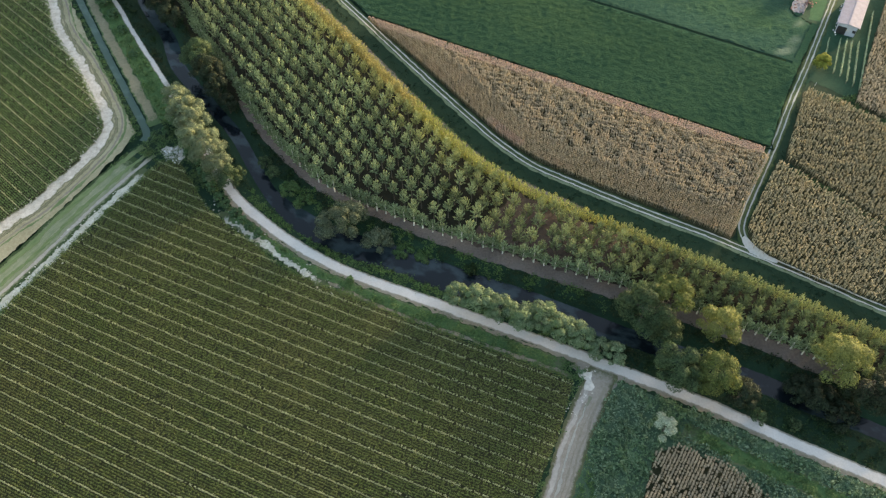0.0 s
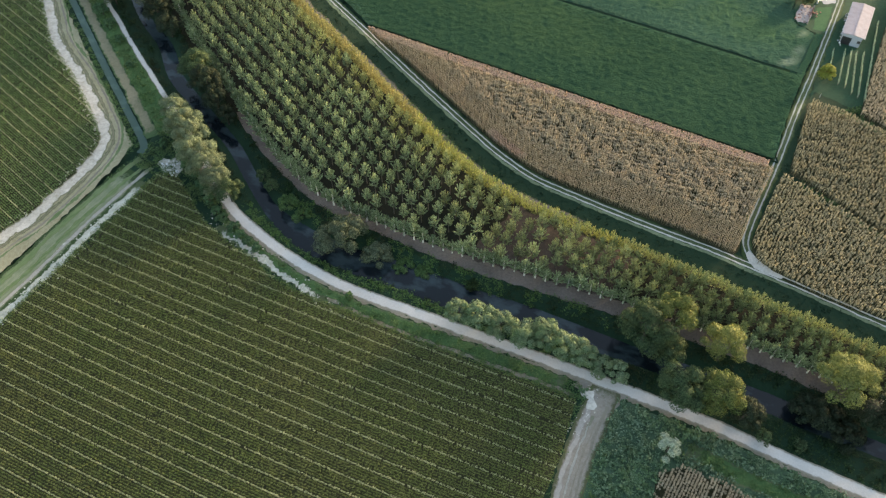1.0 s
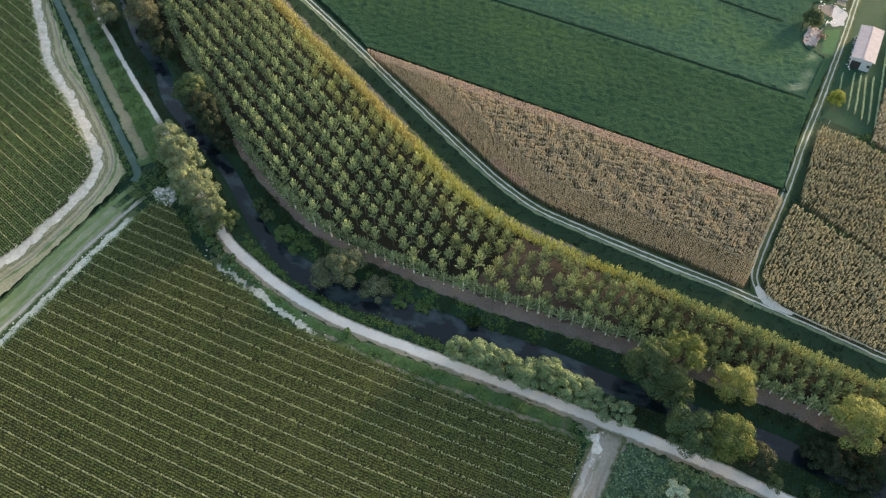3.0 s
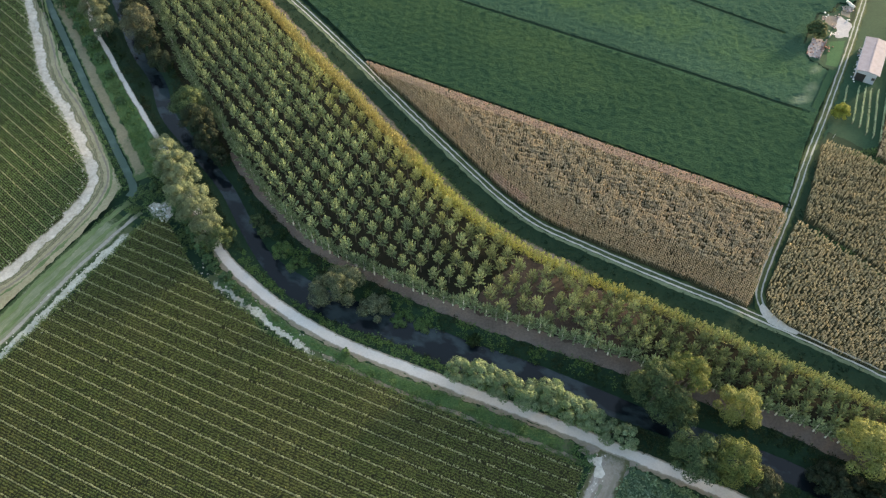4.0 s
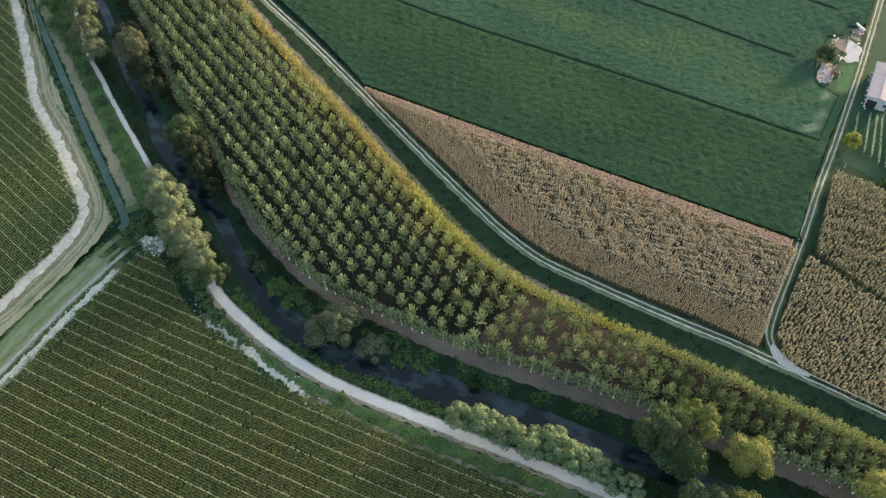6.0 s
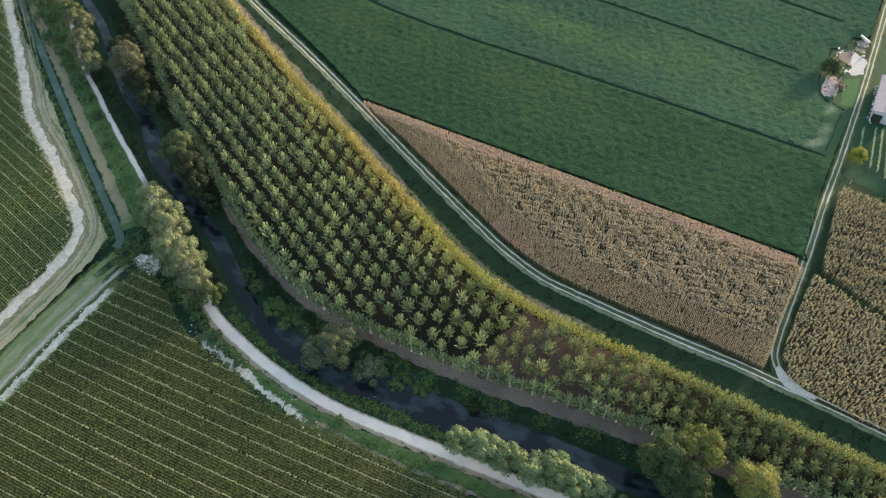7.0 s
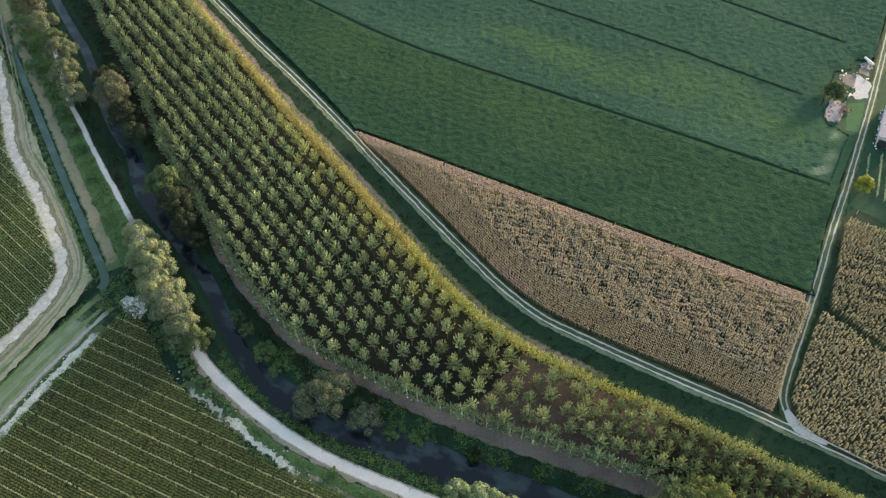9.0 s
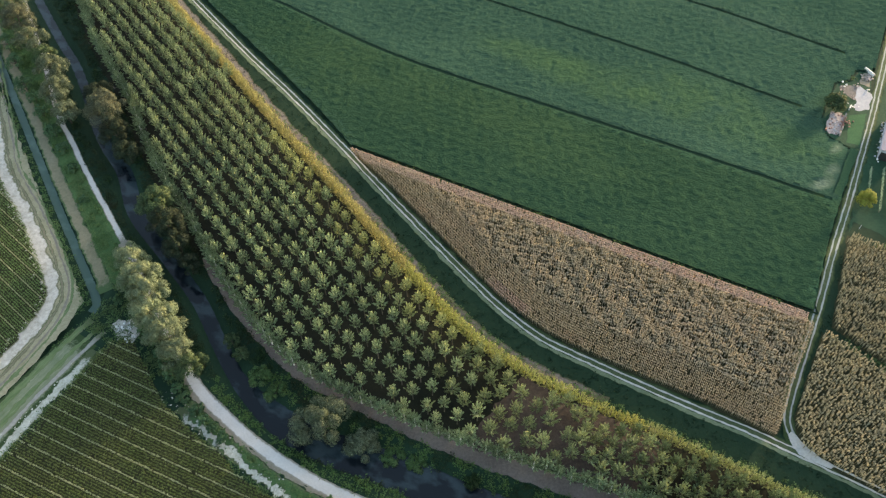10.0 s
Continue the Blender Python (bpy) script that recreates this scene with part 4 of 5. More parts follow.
def soybeans():
    st = 0.6
    ux, uy = np.array([0.8836, -0.4682]), np.array([0.4682, 0.8836])
    ga, gb = np.meshgrid(np.arange(-150, 190, st), np.arange(-0.05, 190, st))
    pts = np.array([-19.85, 181.55]) + ga.reshape(-1, 1) * ux + gb.reshape(-1, 1) * uy
    gx = ga
    keep = inside(pts, SOY) & (pts[:, 0] > -118) & (pts[:, 0] < 152) & (pts[:, 1] < 300)
    gap = np.full(len(pts), 9.0)
    for f in FURROWS:
        gap[keep] = np.minimum(gap[keep], away(pts[keep], f[4:-4:2])[0])
    yard = np.array(SOY[14:26])
    low = np.interp(away(pts, yard)[0], [0.6, 4.0], [0.2, 1.0])
    z = low * (0.62 + 0.06 * wavy(pts, 3.2, 5) + rng.normal(0, 0.085, len(pts)))
    ny, nx = gx.shape
    i = np.arange(nx * ny).reshape(ny, nx)
    q = np.stack([i[:-1, :-1], i[:-1, 1:], i[1:, 1:], i[1:, :-1]], -1).reshape(-1, 4)
    q = q[keep[q].all(1) & (gap[q].min(1) > 0.75)]
    south = away(pts[q[:, 0]], FURROWS[0][::4])[1] > 0
    for mask, leaf, words in ((south, SOUTH_SOY, "dense olive-green soybean canopy beside the dry maize"), (~south, SOY_LEAF, "dense bluish-green soybean canopy filling the large field")):
        used, inv = np.unique(q[mask], return_inverse=True)
        tagged(mesh_object("soybean_canopy", np.c_[pts, z][used], inv.reshape(-1, 4), leaf, True), words, "soybean field", kind="stuff")
    for k, f in enumerate(FURROWS):
        for s0, s1 in ((-2.1, -0.5), (0.5, 2.1)):
            ribbon("soybean_canopy", f, s0, s1, 0.6, SOUTH_SOY if k == 0 and s0 > 0 else SOY_LEAF, "soybean plants lining a narrow field furrow", "soybean field", 0.1, 6, 90 + k, "stuff")
    rim = curve(SOY[:9], 1.0)
    ribbon("soybean_canopy", rim, 0.1, 2.4, 0.58, SOY_LEAF, "soybean plants along the road edge of the field", "soybean field", 0.18, 6, 95, "stuff")
    rim = curve(SOY[-5:-1], 1.0)
    ribbon("soybean_canopy", rim, 0.1, 2.0, 0.58, SOUTH_SOY, "soybean plants along the branch road", "soybean field", 0.18, 6, 96, "stuff")
    n = 26000
    p = np.stack([rng.uniform(-118, 150, n * 2), rng.uniform(128, 296, n * 2)], 1)
    p = p[inside(p, SOY)][:n]
    g = np.full(len(p), 9.0)
    for f in FURROWS:
        g = np.minimum(g, away(p, f[::3])[0])
    p = p[(g > 0.55) & ((away(p, BRANCH[::4])[0] > 9) | (rng.random(len(p)) < 0.25))]
    leaf = [(np.array([(-0.3, -0.1, 0), (0.0, -0.2, 0.12), (0.3, 0.05, 0.0), (0.0, 0.2, 0.1)]), np.array([(0, 1, 2, 3)])),
            (np.array([(-0.2, -0.25, 0.12), (0.2, -0.2, 0.0), (0.22, 0.2, 0.1), (-0.2, 0.2, 0.0)]), np.array([(0, 1, 2, 3)]))]
    scatter("soybean_leaves", leaf, p, 0.62 + 0.06 * wavy(p, 3.2, 5), rng.uniform(0, 6.28, len(p)), rng.uniform(0.3, 0.6, len(p)), SOY_LEAF, "soybean leaves over the dark green canopy", "soybean field", rng, tall=rng.uniform(0.2, 0.9, len(p)))

    ring = curve(SOY[:8], 1.0).tolist() + SOY[9:] + SOY[:1]
    ring = np.vstack([np.linspace(p, q, max(2, int(math.dist(p, q) / 0.8)), endpoint=False) for p, q in zip(ring, ring[1:])])
    ring = ring[(abs(ring[:, 0]) < 135) & (ring[:, 1] < 290)]
    n = len(ring)
    lean = rng.normal(0, 0.07, (n, 2))
    v = np.vstack([np.c_[ring - 0.5 * lean, np.full(n, 0.0)], np.c_[ring + lean, np.interp(away(ring, yard)[0], [0.6, 4.0], [0.2, 1.0]) * (0.56 + rng.normal(0, 0.04, n))]])
    k = np.arange(n - 1)
    k = k[np.hypot(*(ring[1:] - ring[:-1]).T) < 2]
    tagged(mesh_object("soybean_edge", v, np.stack([k, k + 1, k + 1 + n, k + n], 1), SOY_LEAF), "leafy side of the soybean stand along the field edge", "soybean field", kind="stuff")


soybeans()


# ---- trees ----
def leaf_quads(centres, size, r, up=0.35, axis=None, slim=0.55, face=None):
    """One leaf spray, a bent quad, at each centre, facing random ways."""
    n = len(centres)
    d = r.normal(0, 1, (n, 3)) + (0, 0, up)
    d /= np.linalg.norm(d, axis=1)[:, None]
    if face is not None:
        d = 0.55 * d + face
        d /= np.linalg.norm(d, axis=1)[:, None]
    t = np.cross(d, r.normal(0, 1, (n, 3)))
    if axis is not None:
        t = axis / np.linalg.norm(axis, axis=1)[:, None] + r.normal(0, 0.32, (n, 3))
        d = np.cross(t, r.normal(0, 1, (n, 3)))
        d = d / np.linalg.norm(d, axis=1)[:, None] + 0.35 * face
        d *= np.where(d[:, 2] < 0, -1, 1)[:, None]
        d /= np.linalg.norm(d, axis=1)[:, None] + 1e-9
    t /= np.linalg.norm(t, axis=1)[:, None] + 1e-9
    b = np.cross(d, t)
    s = size * r.uniform(0.6, 1.3, n)[:, None]
    v = np.stack([centres - t * s, centres - b * s * slim + d * s * 0.25, centres + t * s, centres + b * s * slim + d * s * 0.25], 1)
    return v.reshape(-1, 3), np.arange(4 * n).reshape(n, 4)


def tube(bm, path, radii, sides=6):
    rings = []
    for (x, y, z), rad in zip(path, radii):
        rings.append([bm.verts.new((x + rad * math.cos(6.2832 * k / sides), y + rad * math.sin(6.2832 * k / sides), z)) for k in range(sides)])
    for a, b in zip(rings, rings[1:]):
        for k in range(sides):
            bm.faces.new((a[k], a[(k + 1) % sides], b[(k + 1) % sides], b[k]))
    bm.faces.new(rings[-1])


def poplar_crown(r, height, radius, base, boughs=20, leaves=20, size=0.23, skirt=11):
    """Steep slender boughs that fan up and out from the stem, over a shaded tier of low spreading ones."""
    c, ax = [], []
    tall = height - base
    for k in range(boughs + skirt):
        a = k * 2.4 + r.uniform(-0.3, 0.3)
        if k < boughs:
            q = ((k + 0.3) / boughs) ** 0.62
            start, reach = 0.50 - 0.42 * q, radius * q * r.uniform(0.82, 1.12)
            end = height - tall * 0.56 * q ** 1.5 * r.uniform(0.8, 1.2)
        else:
            start, reach, end = r.uniform(0.0, 0.12), radius * r.uniform(0.5, 0.95), base + tall * r.uniform(0.2, 0.48)
        foot = np.array([0.08 * math.cos(a), 0.08 * math.sin(a), base + tall * start * r.uniform(0.9, 1.1)])
        tip = np.array([reach * math.cos(a), reach * math.sin(a), end])
        u = np.sqrt(r.uniform(0.08, 1.0, (leaves, 1)))
        c.append(foot + (tip - foot) * u + r.normal(0, 0.15, (leaves, 3)) * (1.25 - u))
        ax.append(np.repeat((tip - foot)[None], leaves, 0))
    p = np.vstack(c)
    out = np.c_[p[:, :2] / radius, np.full(len(p), 0.7)]
    return leaf_quads(p, size, r, 1.1, np.vstack(ax), 0.36, out / np.linalg.norm(out, axis=1)[:, None])


def poplar(r, height, radius, base, leaf, label, name="poplar_tree", size=0.235, bark=None, skirt=11):
    root = tagged(new(name), label, "tree", "poplar plantation")
    bm = bmesh.new()
    tube(bm, [(0, 0, 0), (0.03, 0.02, height * 0.4), (0.0, 0.05, height * 0.75)], [0.13 if bark else 0.19, 0.09 if bark else 0.15, 0.02], 6)
    part("trunk", bm, bark or POPLAR_BARK, root, "" if bark else "pale whitish trunk")
    v, f = poplar_crown(r, height, radius, base, size=size, skirt=skirt)
    part_mesh("crown", v, f, leaf, root)
    return root


def lattice():
    """One staggered grid, set closer and less evenly towards the road junction."""
    i, j = np.meshgrid(np.arange(-70, 70), np.arange(-70, 70), indexing="ij")
    i, j = i.reshape(-1, 1), j.reshape(-1, 1)
    wide = np.array([-22.13, 140.87]) + i * np.array([3.838, 0.574]) + j * np.array([2.344, -3.178])
    wide = wide + rng.normal(0, 0.16, wide.shape) * np.where(wide[:, :1] > 9, 2.2, 1.0)
    dense = np.array([44.0, 96.0]) + i * np.array([3.2, -0.35]) + j * np.array([1.45, -2.9]) + rng.normal(0, 0.2, (len(i), 2))
    wide, dense = wide[wide[:, 0] < 25], dense[dense[:, 0] > 24]
    dense = dense[[np.hypot(*(wide - q).T).min() > 2.4 for q in dense]]
    p = np.vstack([wide, dense])
    ring = [tuple(q) for q in side(POP_WEST, -1.2)[::3]] + [tuple(q) for q in side(POP_EAST, 2.9)[::-3]]
    p = p[inside(p, ring)]
    return p[(p[:, 1] < 282) & (p[:, 0] < 112)]


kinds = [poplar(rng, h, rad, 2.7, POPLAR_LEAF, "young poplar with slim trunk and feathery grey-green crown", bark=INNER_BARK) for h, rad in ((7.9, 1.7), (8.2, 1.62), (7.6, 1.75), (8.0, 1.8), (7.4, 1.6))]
near_road = [poplar(rng, h, rad, 2.7, YELLOW_POPLAR_LEAF, "young poplar with yellow-green crown near the road, warm light painted in", bark=INNER_BARK) for h, rad in ((7.9, 1.64), (7.6, 1.58), (7.8, 1.68))]
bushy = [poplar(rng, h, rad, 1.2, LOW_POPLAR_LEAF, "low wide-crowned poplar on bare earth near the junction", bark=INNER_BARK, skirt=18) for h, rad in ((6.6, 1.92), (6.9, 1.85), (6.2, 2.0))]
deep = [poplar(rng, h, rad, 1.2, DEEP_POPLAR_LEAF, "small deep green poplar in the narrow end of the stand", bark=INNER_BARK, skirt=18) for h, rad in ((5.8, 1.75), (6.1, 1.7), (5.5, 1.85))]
spots = lattice()
order = np.argsort(np.hypot(spots[:, 0], spots[:, 1] - 60))
near_spots, far_spots = spots[order[:300]], spots[order[300:]]
to_road, placed = away(near_spots, POP_EAST[::3])[0], set()
for n, (x, y) in enumerate(near_spots):
    m = pose(x, y, 0.03, 0, 0, rng.uniform(0, 360)) @ Matrix.Diagonal((*[rng.uniform(0.92, 1.1) * 0.98] * 3, 1))
    group = deep if x > 40 + rng.normal(0, 4) else bushy if x > 6 + rng.normal(0, 3) else near_road if to_road[n] < 7.5 + rng.normal(0, 1.5) else kinds
    if group and group[0].name not in placed:
        ob = group[0]
        placed.add(ob.name)
        group.append(group.pop(0))
        ob.matrix_world = m
    else:
        ob = copy_thing(group[n % len(group)], m)
        ob.scale = m.to_scale()
crowns = [poplar_crown(rng, h, rad, 2.6) for h, rad in ((7.9, 1.7), (8.2, 1.62), (7.6, 1.75), (8.0, 1.8))]
scatter("poplar_stand", crowns, far_spots, 0.03, rng.uniform(0, 6.28, len(far_spots)), rng.uniform(0.92, 1.1, len(far_spots)), POPLAR_LEAF, "far stand of young grey-green poplars in rows", "trees", rng)


def stem(height, thick):
    """A slim four-sided trunk as quads."""
    v = [(thick * s * math.cos(a), thick * s * math.sin(a), z) for s, z in ((1.0, -0.05), (0.3, height)) for a in (0.8, 2.37, 3.94, 5.51)]
    return np.array(v), np.array([(k, (k + 1) % 4, 4 + (k + 1) % 4, 4 + k) for k in range(4)])


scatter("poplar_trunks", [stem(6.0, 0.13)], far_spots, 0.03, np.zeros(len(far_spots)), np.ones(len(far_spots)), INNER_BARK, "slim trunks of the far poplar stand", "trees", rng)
west = curve([tuple(p) for p in POP_WEST[::6]], 2.37)
west = west[(west[:, 1] < 282) & (west[:, 0] < 112)]
low = [poplar(rng, h, rad, 1.5, POPLAR_LEAF, "low bushy poplar at the edge with a whitish trunk", "edge_poplar", 0.235, skirt=20) for h, rad in ((5.0, 1.8), (5.4, 1.85), (4.7, 1.75))]
for n, (x, y) in enumerate(west):
    m = pose(x + rng.normal(0, 0.1), y + rng.normal(0, 0.1), 0.03, 0, 0, rng.uniform(0, 360)) @ Matrix.Diagonal((*[rng.uniform(0.85, 1.15)] * 3, 1))
    if n < 3:
        low[n].matrix_world = m
    else:
        ob = copy_thing(low[n % 3], m)
        ob.scale = m.to_scale()
east = curve([tuple(p) for p in side(POP_EAST, 1.5)[::6]], 1.5)
east = east[(east[:, 1] < 290) & (east[:, 0] < 118)]
hedge = [poplar_crown(rng, h, rad, 0.2, 18, 15, 0.235, 16) for h, rad in ((6.2, 1.6), (6.6, 1.5), (5.8, 1.7))]
# Hedge leaf colours hold the sunlight on the row's east side.
for mask, leaf, words in ((east[:, 1] > 141, EDGE_LEAF, "outer row of poplars grown together like a hedge, golden sun painted in"), ((east[:, 1] <= 141) & (east[:, 0] <= 40), SUNLIT_LEAF, "yellow-green outer poplars standing close along the farm road, sun painted in"), (east[:, 0] > 40, YELLOW_POPLAR_LEAF, "greenish outer poplars in the narrow end of the stand")):
    q = east[mask]
    scatter("poplar_hedge", hedge, q, 0.03, rng.uniform(0, 6.28, len(q)), rng.uniform(0.85, 1.12, len(q)) * np.interp(q[:, 0], [5, 30], [1.0, 0.8]), leaf, words, "trees", rng)
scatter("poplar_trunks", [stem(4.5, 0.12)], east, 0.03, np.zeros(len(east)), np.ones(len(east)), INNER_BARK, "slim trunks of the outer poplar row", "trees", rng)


DRY_GRASS = foliage("dry_beige_grass", (0.19, 0.165, 0.125), (0.28, 0.245, 0.19), (0.38, 0.335, 0.27), 0.2, 0.1, (0.30, 0.27, 0.15))
fringe = side(POP_EAST, -0.5)
fringe = fringe[(fringe[:, 1] > 112) & (fringe[:, 1] < 290)]
fringe = np.repeat(fringe, 9, 0) + rng.normal(0, 0.42, (9 * len(fringe), 2))
tufts = [leaf_quads(np.stack([rng.normal(0, 0.16, 8), rng.normal(0, 0.16, 8), rng.uniform(0.1, 0.8, 8)], 1), 0.17, rng, 0.3, slim=0.3) for _ in range(5)]
scatter("dry_grass", tufts, fringe, 0.02, rng.uniform(0, 6.28, len(fringe)), rng.uniform(0.6, 1.3, len(fringe)), DRY_GRASS, "tall dry beige grass at the foot of the outer poplars", "grass", rng)


def broad_crown(r, radius, height, lobes, per_lobe, size, base=0.25, flat=0.8):
    """Rounded lobes spaced over a dome, each a shell of leaf sprays, with shaded clefts between them."""
    c, out = [], []
    sx, lean = r.uniform(0.85, 1.18), r.uniform(0, 6.28)
    mid, up = height * (base + 0.38 * (1 - base)), height * 0.62 * (1 - base)
    for k in range(lobes):
        a = k * 2.4 + r.uniform(-0.35, 0.35)
        h = 1.0 - 1.35 * (k + 0.4) / lobes + r.uniform(-0.08, 0.08)
        ring = math.sqrt(max(0.0, 1 - min(1, abs(h)) ** 2))
        lr = radius * r.uniform(0.22, 0.42)
        reach = r.uniform(0.68, 1.04)
        u, w, zc = ring * (radius - 0.55 * lr) * reach * math.cos(a) * sx, ring * (radius - 0.55 * lr) * reach * math.sin(a) / sx, mid + h * (up - 0.5 * lr) * r.uniform(0.72, 1.1)
        n = int(50 + per_lobe * lr * lr)
        d = r.normal(0, 1, (n, 3)) + (0, 0, 0.6)
        d /= np.linalg.norm(d, axis=1)[:, None]
        out.append(d)
        p = d * lr * (1 - 0.3 * r.random((n, 1)) ** 2 + 0.13 * np.sin(d[:, :1] * 8 + 3 * k) * np.sin(d[:, 1:2] * 7 + d[:, 2:] * 5 + k)) * (1, 1, flat * r.uniform(0.75, 1.15))
        c.append(p + (u * math.cos(lean) - w * math.sin(lean), u * math.sin(lean) + w * math.cos(lean), max(zc, 0.35 * lr)))
    return leaf_quads(np.vstack(c), size, r, 0.3, face=np.vstack(out) * 1.3)


def tree(name, x, y, height, radius, leaf, label, r, lobes=16, per_lobe=130, size=0.26, base=0.25, group=""):
    root = tagged(new(name), label, "tree", group)
    root.matrix_world = pose(x, y, float(min(0.0, ground_z(np.array([[x, y]]))[0])))
    bm = bmesh.new()
    tr = 0.035 * height
    tube(bm, [(0, 0, -0.1), (0.05, 0, height * 0.25), (0.1, 0.1, height * 0.6)], [tr, tr * 0.75, tr * 0.3], 8)
    for k in range(5):
        a = k * 1.26 + r.uniform(-0.3, 0.3)
        tube(bm, [(0.05, 0, height * (0.2 + 0.05 * k)), (math.cos(a) * radius * 0.35, math.sin(a) * radius * 0.35, height * (0.42 + 0.05 * k)), (math.cos(a) * radius * 0.7, math.sin(a) * radius * 0.7, height * (0.52 + 0.06 * k))], [tr * 0.45, tr * 0.28, tr * 0.08], 5)
    part("trunk", bm, BARK, root)
    v, f = broad_crown(r, radius, height, lobes, per_lobe, size, base)
    part_mesh("crown", v, f, leaf, root)
    return root


TREES = [
    ("willow", -66.5, 145.3, 8, 4.1, WILLOW_LEAF), ("willow", -63.9, 140.1, 9, 4.6, WILLOW_LEAF), ("willow", -61.3, 135.3, 9, 4.8, WILLOW_LEAF),
    ("willow", -58.5, 130.3, 9, 4.7, WILLOW_LEAF), ("willow", -55.5, 125.7, 8.5, 4.6, WILLOW_LEAF), ("willow", -52.7, 121.5, 8, 4.1, WILLOW_LEAF), ("willow", -49.5, 118.7, 7, 3.5, DARK_LEAF),
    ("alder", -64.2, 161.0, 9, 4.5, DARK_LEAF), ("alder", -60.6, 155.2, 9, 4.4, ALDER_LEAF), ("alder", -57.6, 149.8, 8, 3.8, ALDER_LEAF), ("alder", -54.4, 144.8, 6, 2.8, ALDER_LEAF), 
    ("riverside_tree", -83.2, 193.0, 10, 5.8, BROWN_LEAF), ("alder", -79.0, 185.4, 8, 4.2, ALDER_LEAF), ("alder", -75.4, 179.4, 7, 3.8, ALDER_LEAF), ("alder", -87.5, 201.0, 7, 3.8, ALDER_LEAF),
    ("willow", -126, 247, 9, 4.6, BROAD_LEAF), ("willow", -121.4, 238.5, 9.5, 4.6, BROAD_LEAF), ("willow", -116.9, 230.8, 10, 4.9, BROWN_LEAF), ("willow", -110.5, 221.6, 9.5, 4.6, BROAD_LEAF), ("willow", -102.2, 210.4, 9, 4.8, BROAD_LEAF), ("willow", -98.4, 201.6, 8.5, 4.6, BROAD_LEAF), ("willow", -94.2, 193.6, 7, 4.0, BROAD_LEAF), ("alder", -106.0, 216.6, 7, 3.4, DARK_LEAF),
    ("river_willow", -22.8, 106.4, 8, 5.4, BROAD_LEAF), ("river_willow", -14.6, 102.2, 5.5, 3.4, BROAD_LEAF),
    ("willow", 2.8, 85.6, 6.2, 3.3, GREEN_WILLOW_LEAF), ("willow", 7.0, 84.8, 6.0, 3.6, GREEN_WILLOW_LEAF), ("willow", 11.4, 82.6, 5.6, 3.6, GREEN_WILLOW_LEAF), ("willow", 15.8, 80.4, 5.6, 3.6, GREEN_WILLOW_LEAF), ("willow", 20.2, 80.0, 6.5, 3.7, GREEN_WILLOW_LEAF), ("willow", 24.0, 77.6, 6.0, 3.4, GREEN_WILLOW_LEAF), ("willow", 27.8, 75.6, 5.6, 3.4, GREEN_WILLOW_LEAF), ("willow", 31.2, 73.2, 4.2, 2.5, GREEN_WILLOW_LEAF), ("willow", 34.2, 71.8, 4.2, 2.5, GREEN_WILLOW_LEAF),
    # Yellow and dark river poplars pair up as sunlit tops and shaded sides.
    ("river_poplar", 46.6, 82.6, 12, 4.4, YELLOW_LEAF), ("river_poplar", 40.6, 80.0, 11.5, 6.0, DARK_LEAF), ("alder", 45.0, 76.6, 7, 4.0, DARK_LEAF), ("river_poplar", 55.2, 75.6, 11, 4.5, SUNNY_LEAF),
    # The blackish alders over the water stand in for tree shadow on it.
    ("river_poplar", 45.4, 66.8, 10, 4.9, DARK_LEAF), ("river_poplar", 51.8, 65.2, 10, 5.0, YELLOW_LEAF), ("alder", 56.8, 62.4, 7, 3.6, ALDER_LEAF), ("river_poplar", 76.2, 67.2, 12, 5.4, SUNNY_LEAF), ("river_poplar", 80.6, 62.0, 9, 5.2, ALDER_LEAF), ("alder", 72.5, 62.5, 6.5, 3.8, ALDER_LEAF), ("alder", 75.6, 58.6, 6, 3.6, ALDER_LEAF), ("alder", 69.4, 64.4, 5, 3.0, ALDER_LEAF),
    ("silvery_tree", 41.3, 56.2, 5, 2.5, PALE_LEAF), ("garden_tree", 101.8, 158.0, 4.0, 2.2, GARDEN_LEAF), ("yard_tree", 105.4, 190.4, 4.6, 2.9, DARK_LEAF),
]
WORDS = {"willow": "rounded grey-green willow on the river bank", "alder": "dark alder beside the river, shade put into its leaves", "riverside_tree": "broad dark tree with browning top by the river",
         "river_willow": "broad bushy willow between river and plantation", "river_poplar": "tall river-bank poplar, sun and shade painted by leaf colour", "silvery_tree": "small pale silvery tree by the gravel track",
         "garden_tree": "small yellow-green tree beside the farm road", "yard_tree": "dark leafy tree next to the yard shed"}
for n, (name, x, y, h, rad, leaf) in enumerate(TREES):
    tree(name, x, y, h, rad, leaf, WORDS[name], rng, lobes=26 if "ard" in name else 9 if "silv" in name else int(10 + rad * 1.5), per_lobe=190, size=0.17, base=0.02 if "ard" in name else 0.25, group="riverside trees" if y < 250 and x < 90 else "")


# ---- verges, banks and weeds ----
def clump(r, leaves, radius, height, size):
    p = np.stack([r.normal(0, radius * 0.5, leaves), r.normal(0, radius * 0.5, leaves), r.uniform(0.15, 1.0, leaves) * height], 1)
    return leaf_quads(p, size, r, 1.0)


GRASS_LEAF = foliage("short_grass_leaf", (0.006, 0.019, 0.010), (0.0095, 0.028, 0.0145), (0.018, 0.042, 0.021), 0.15, 0.1)


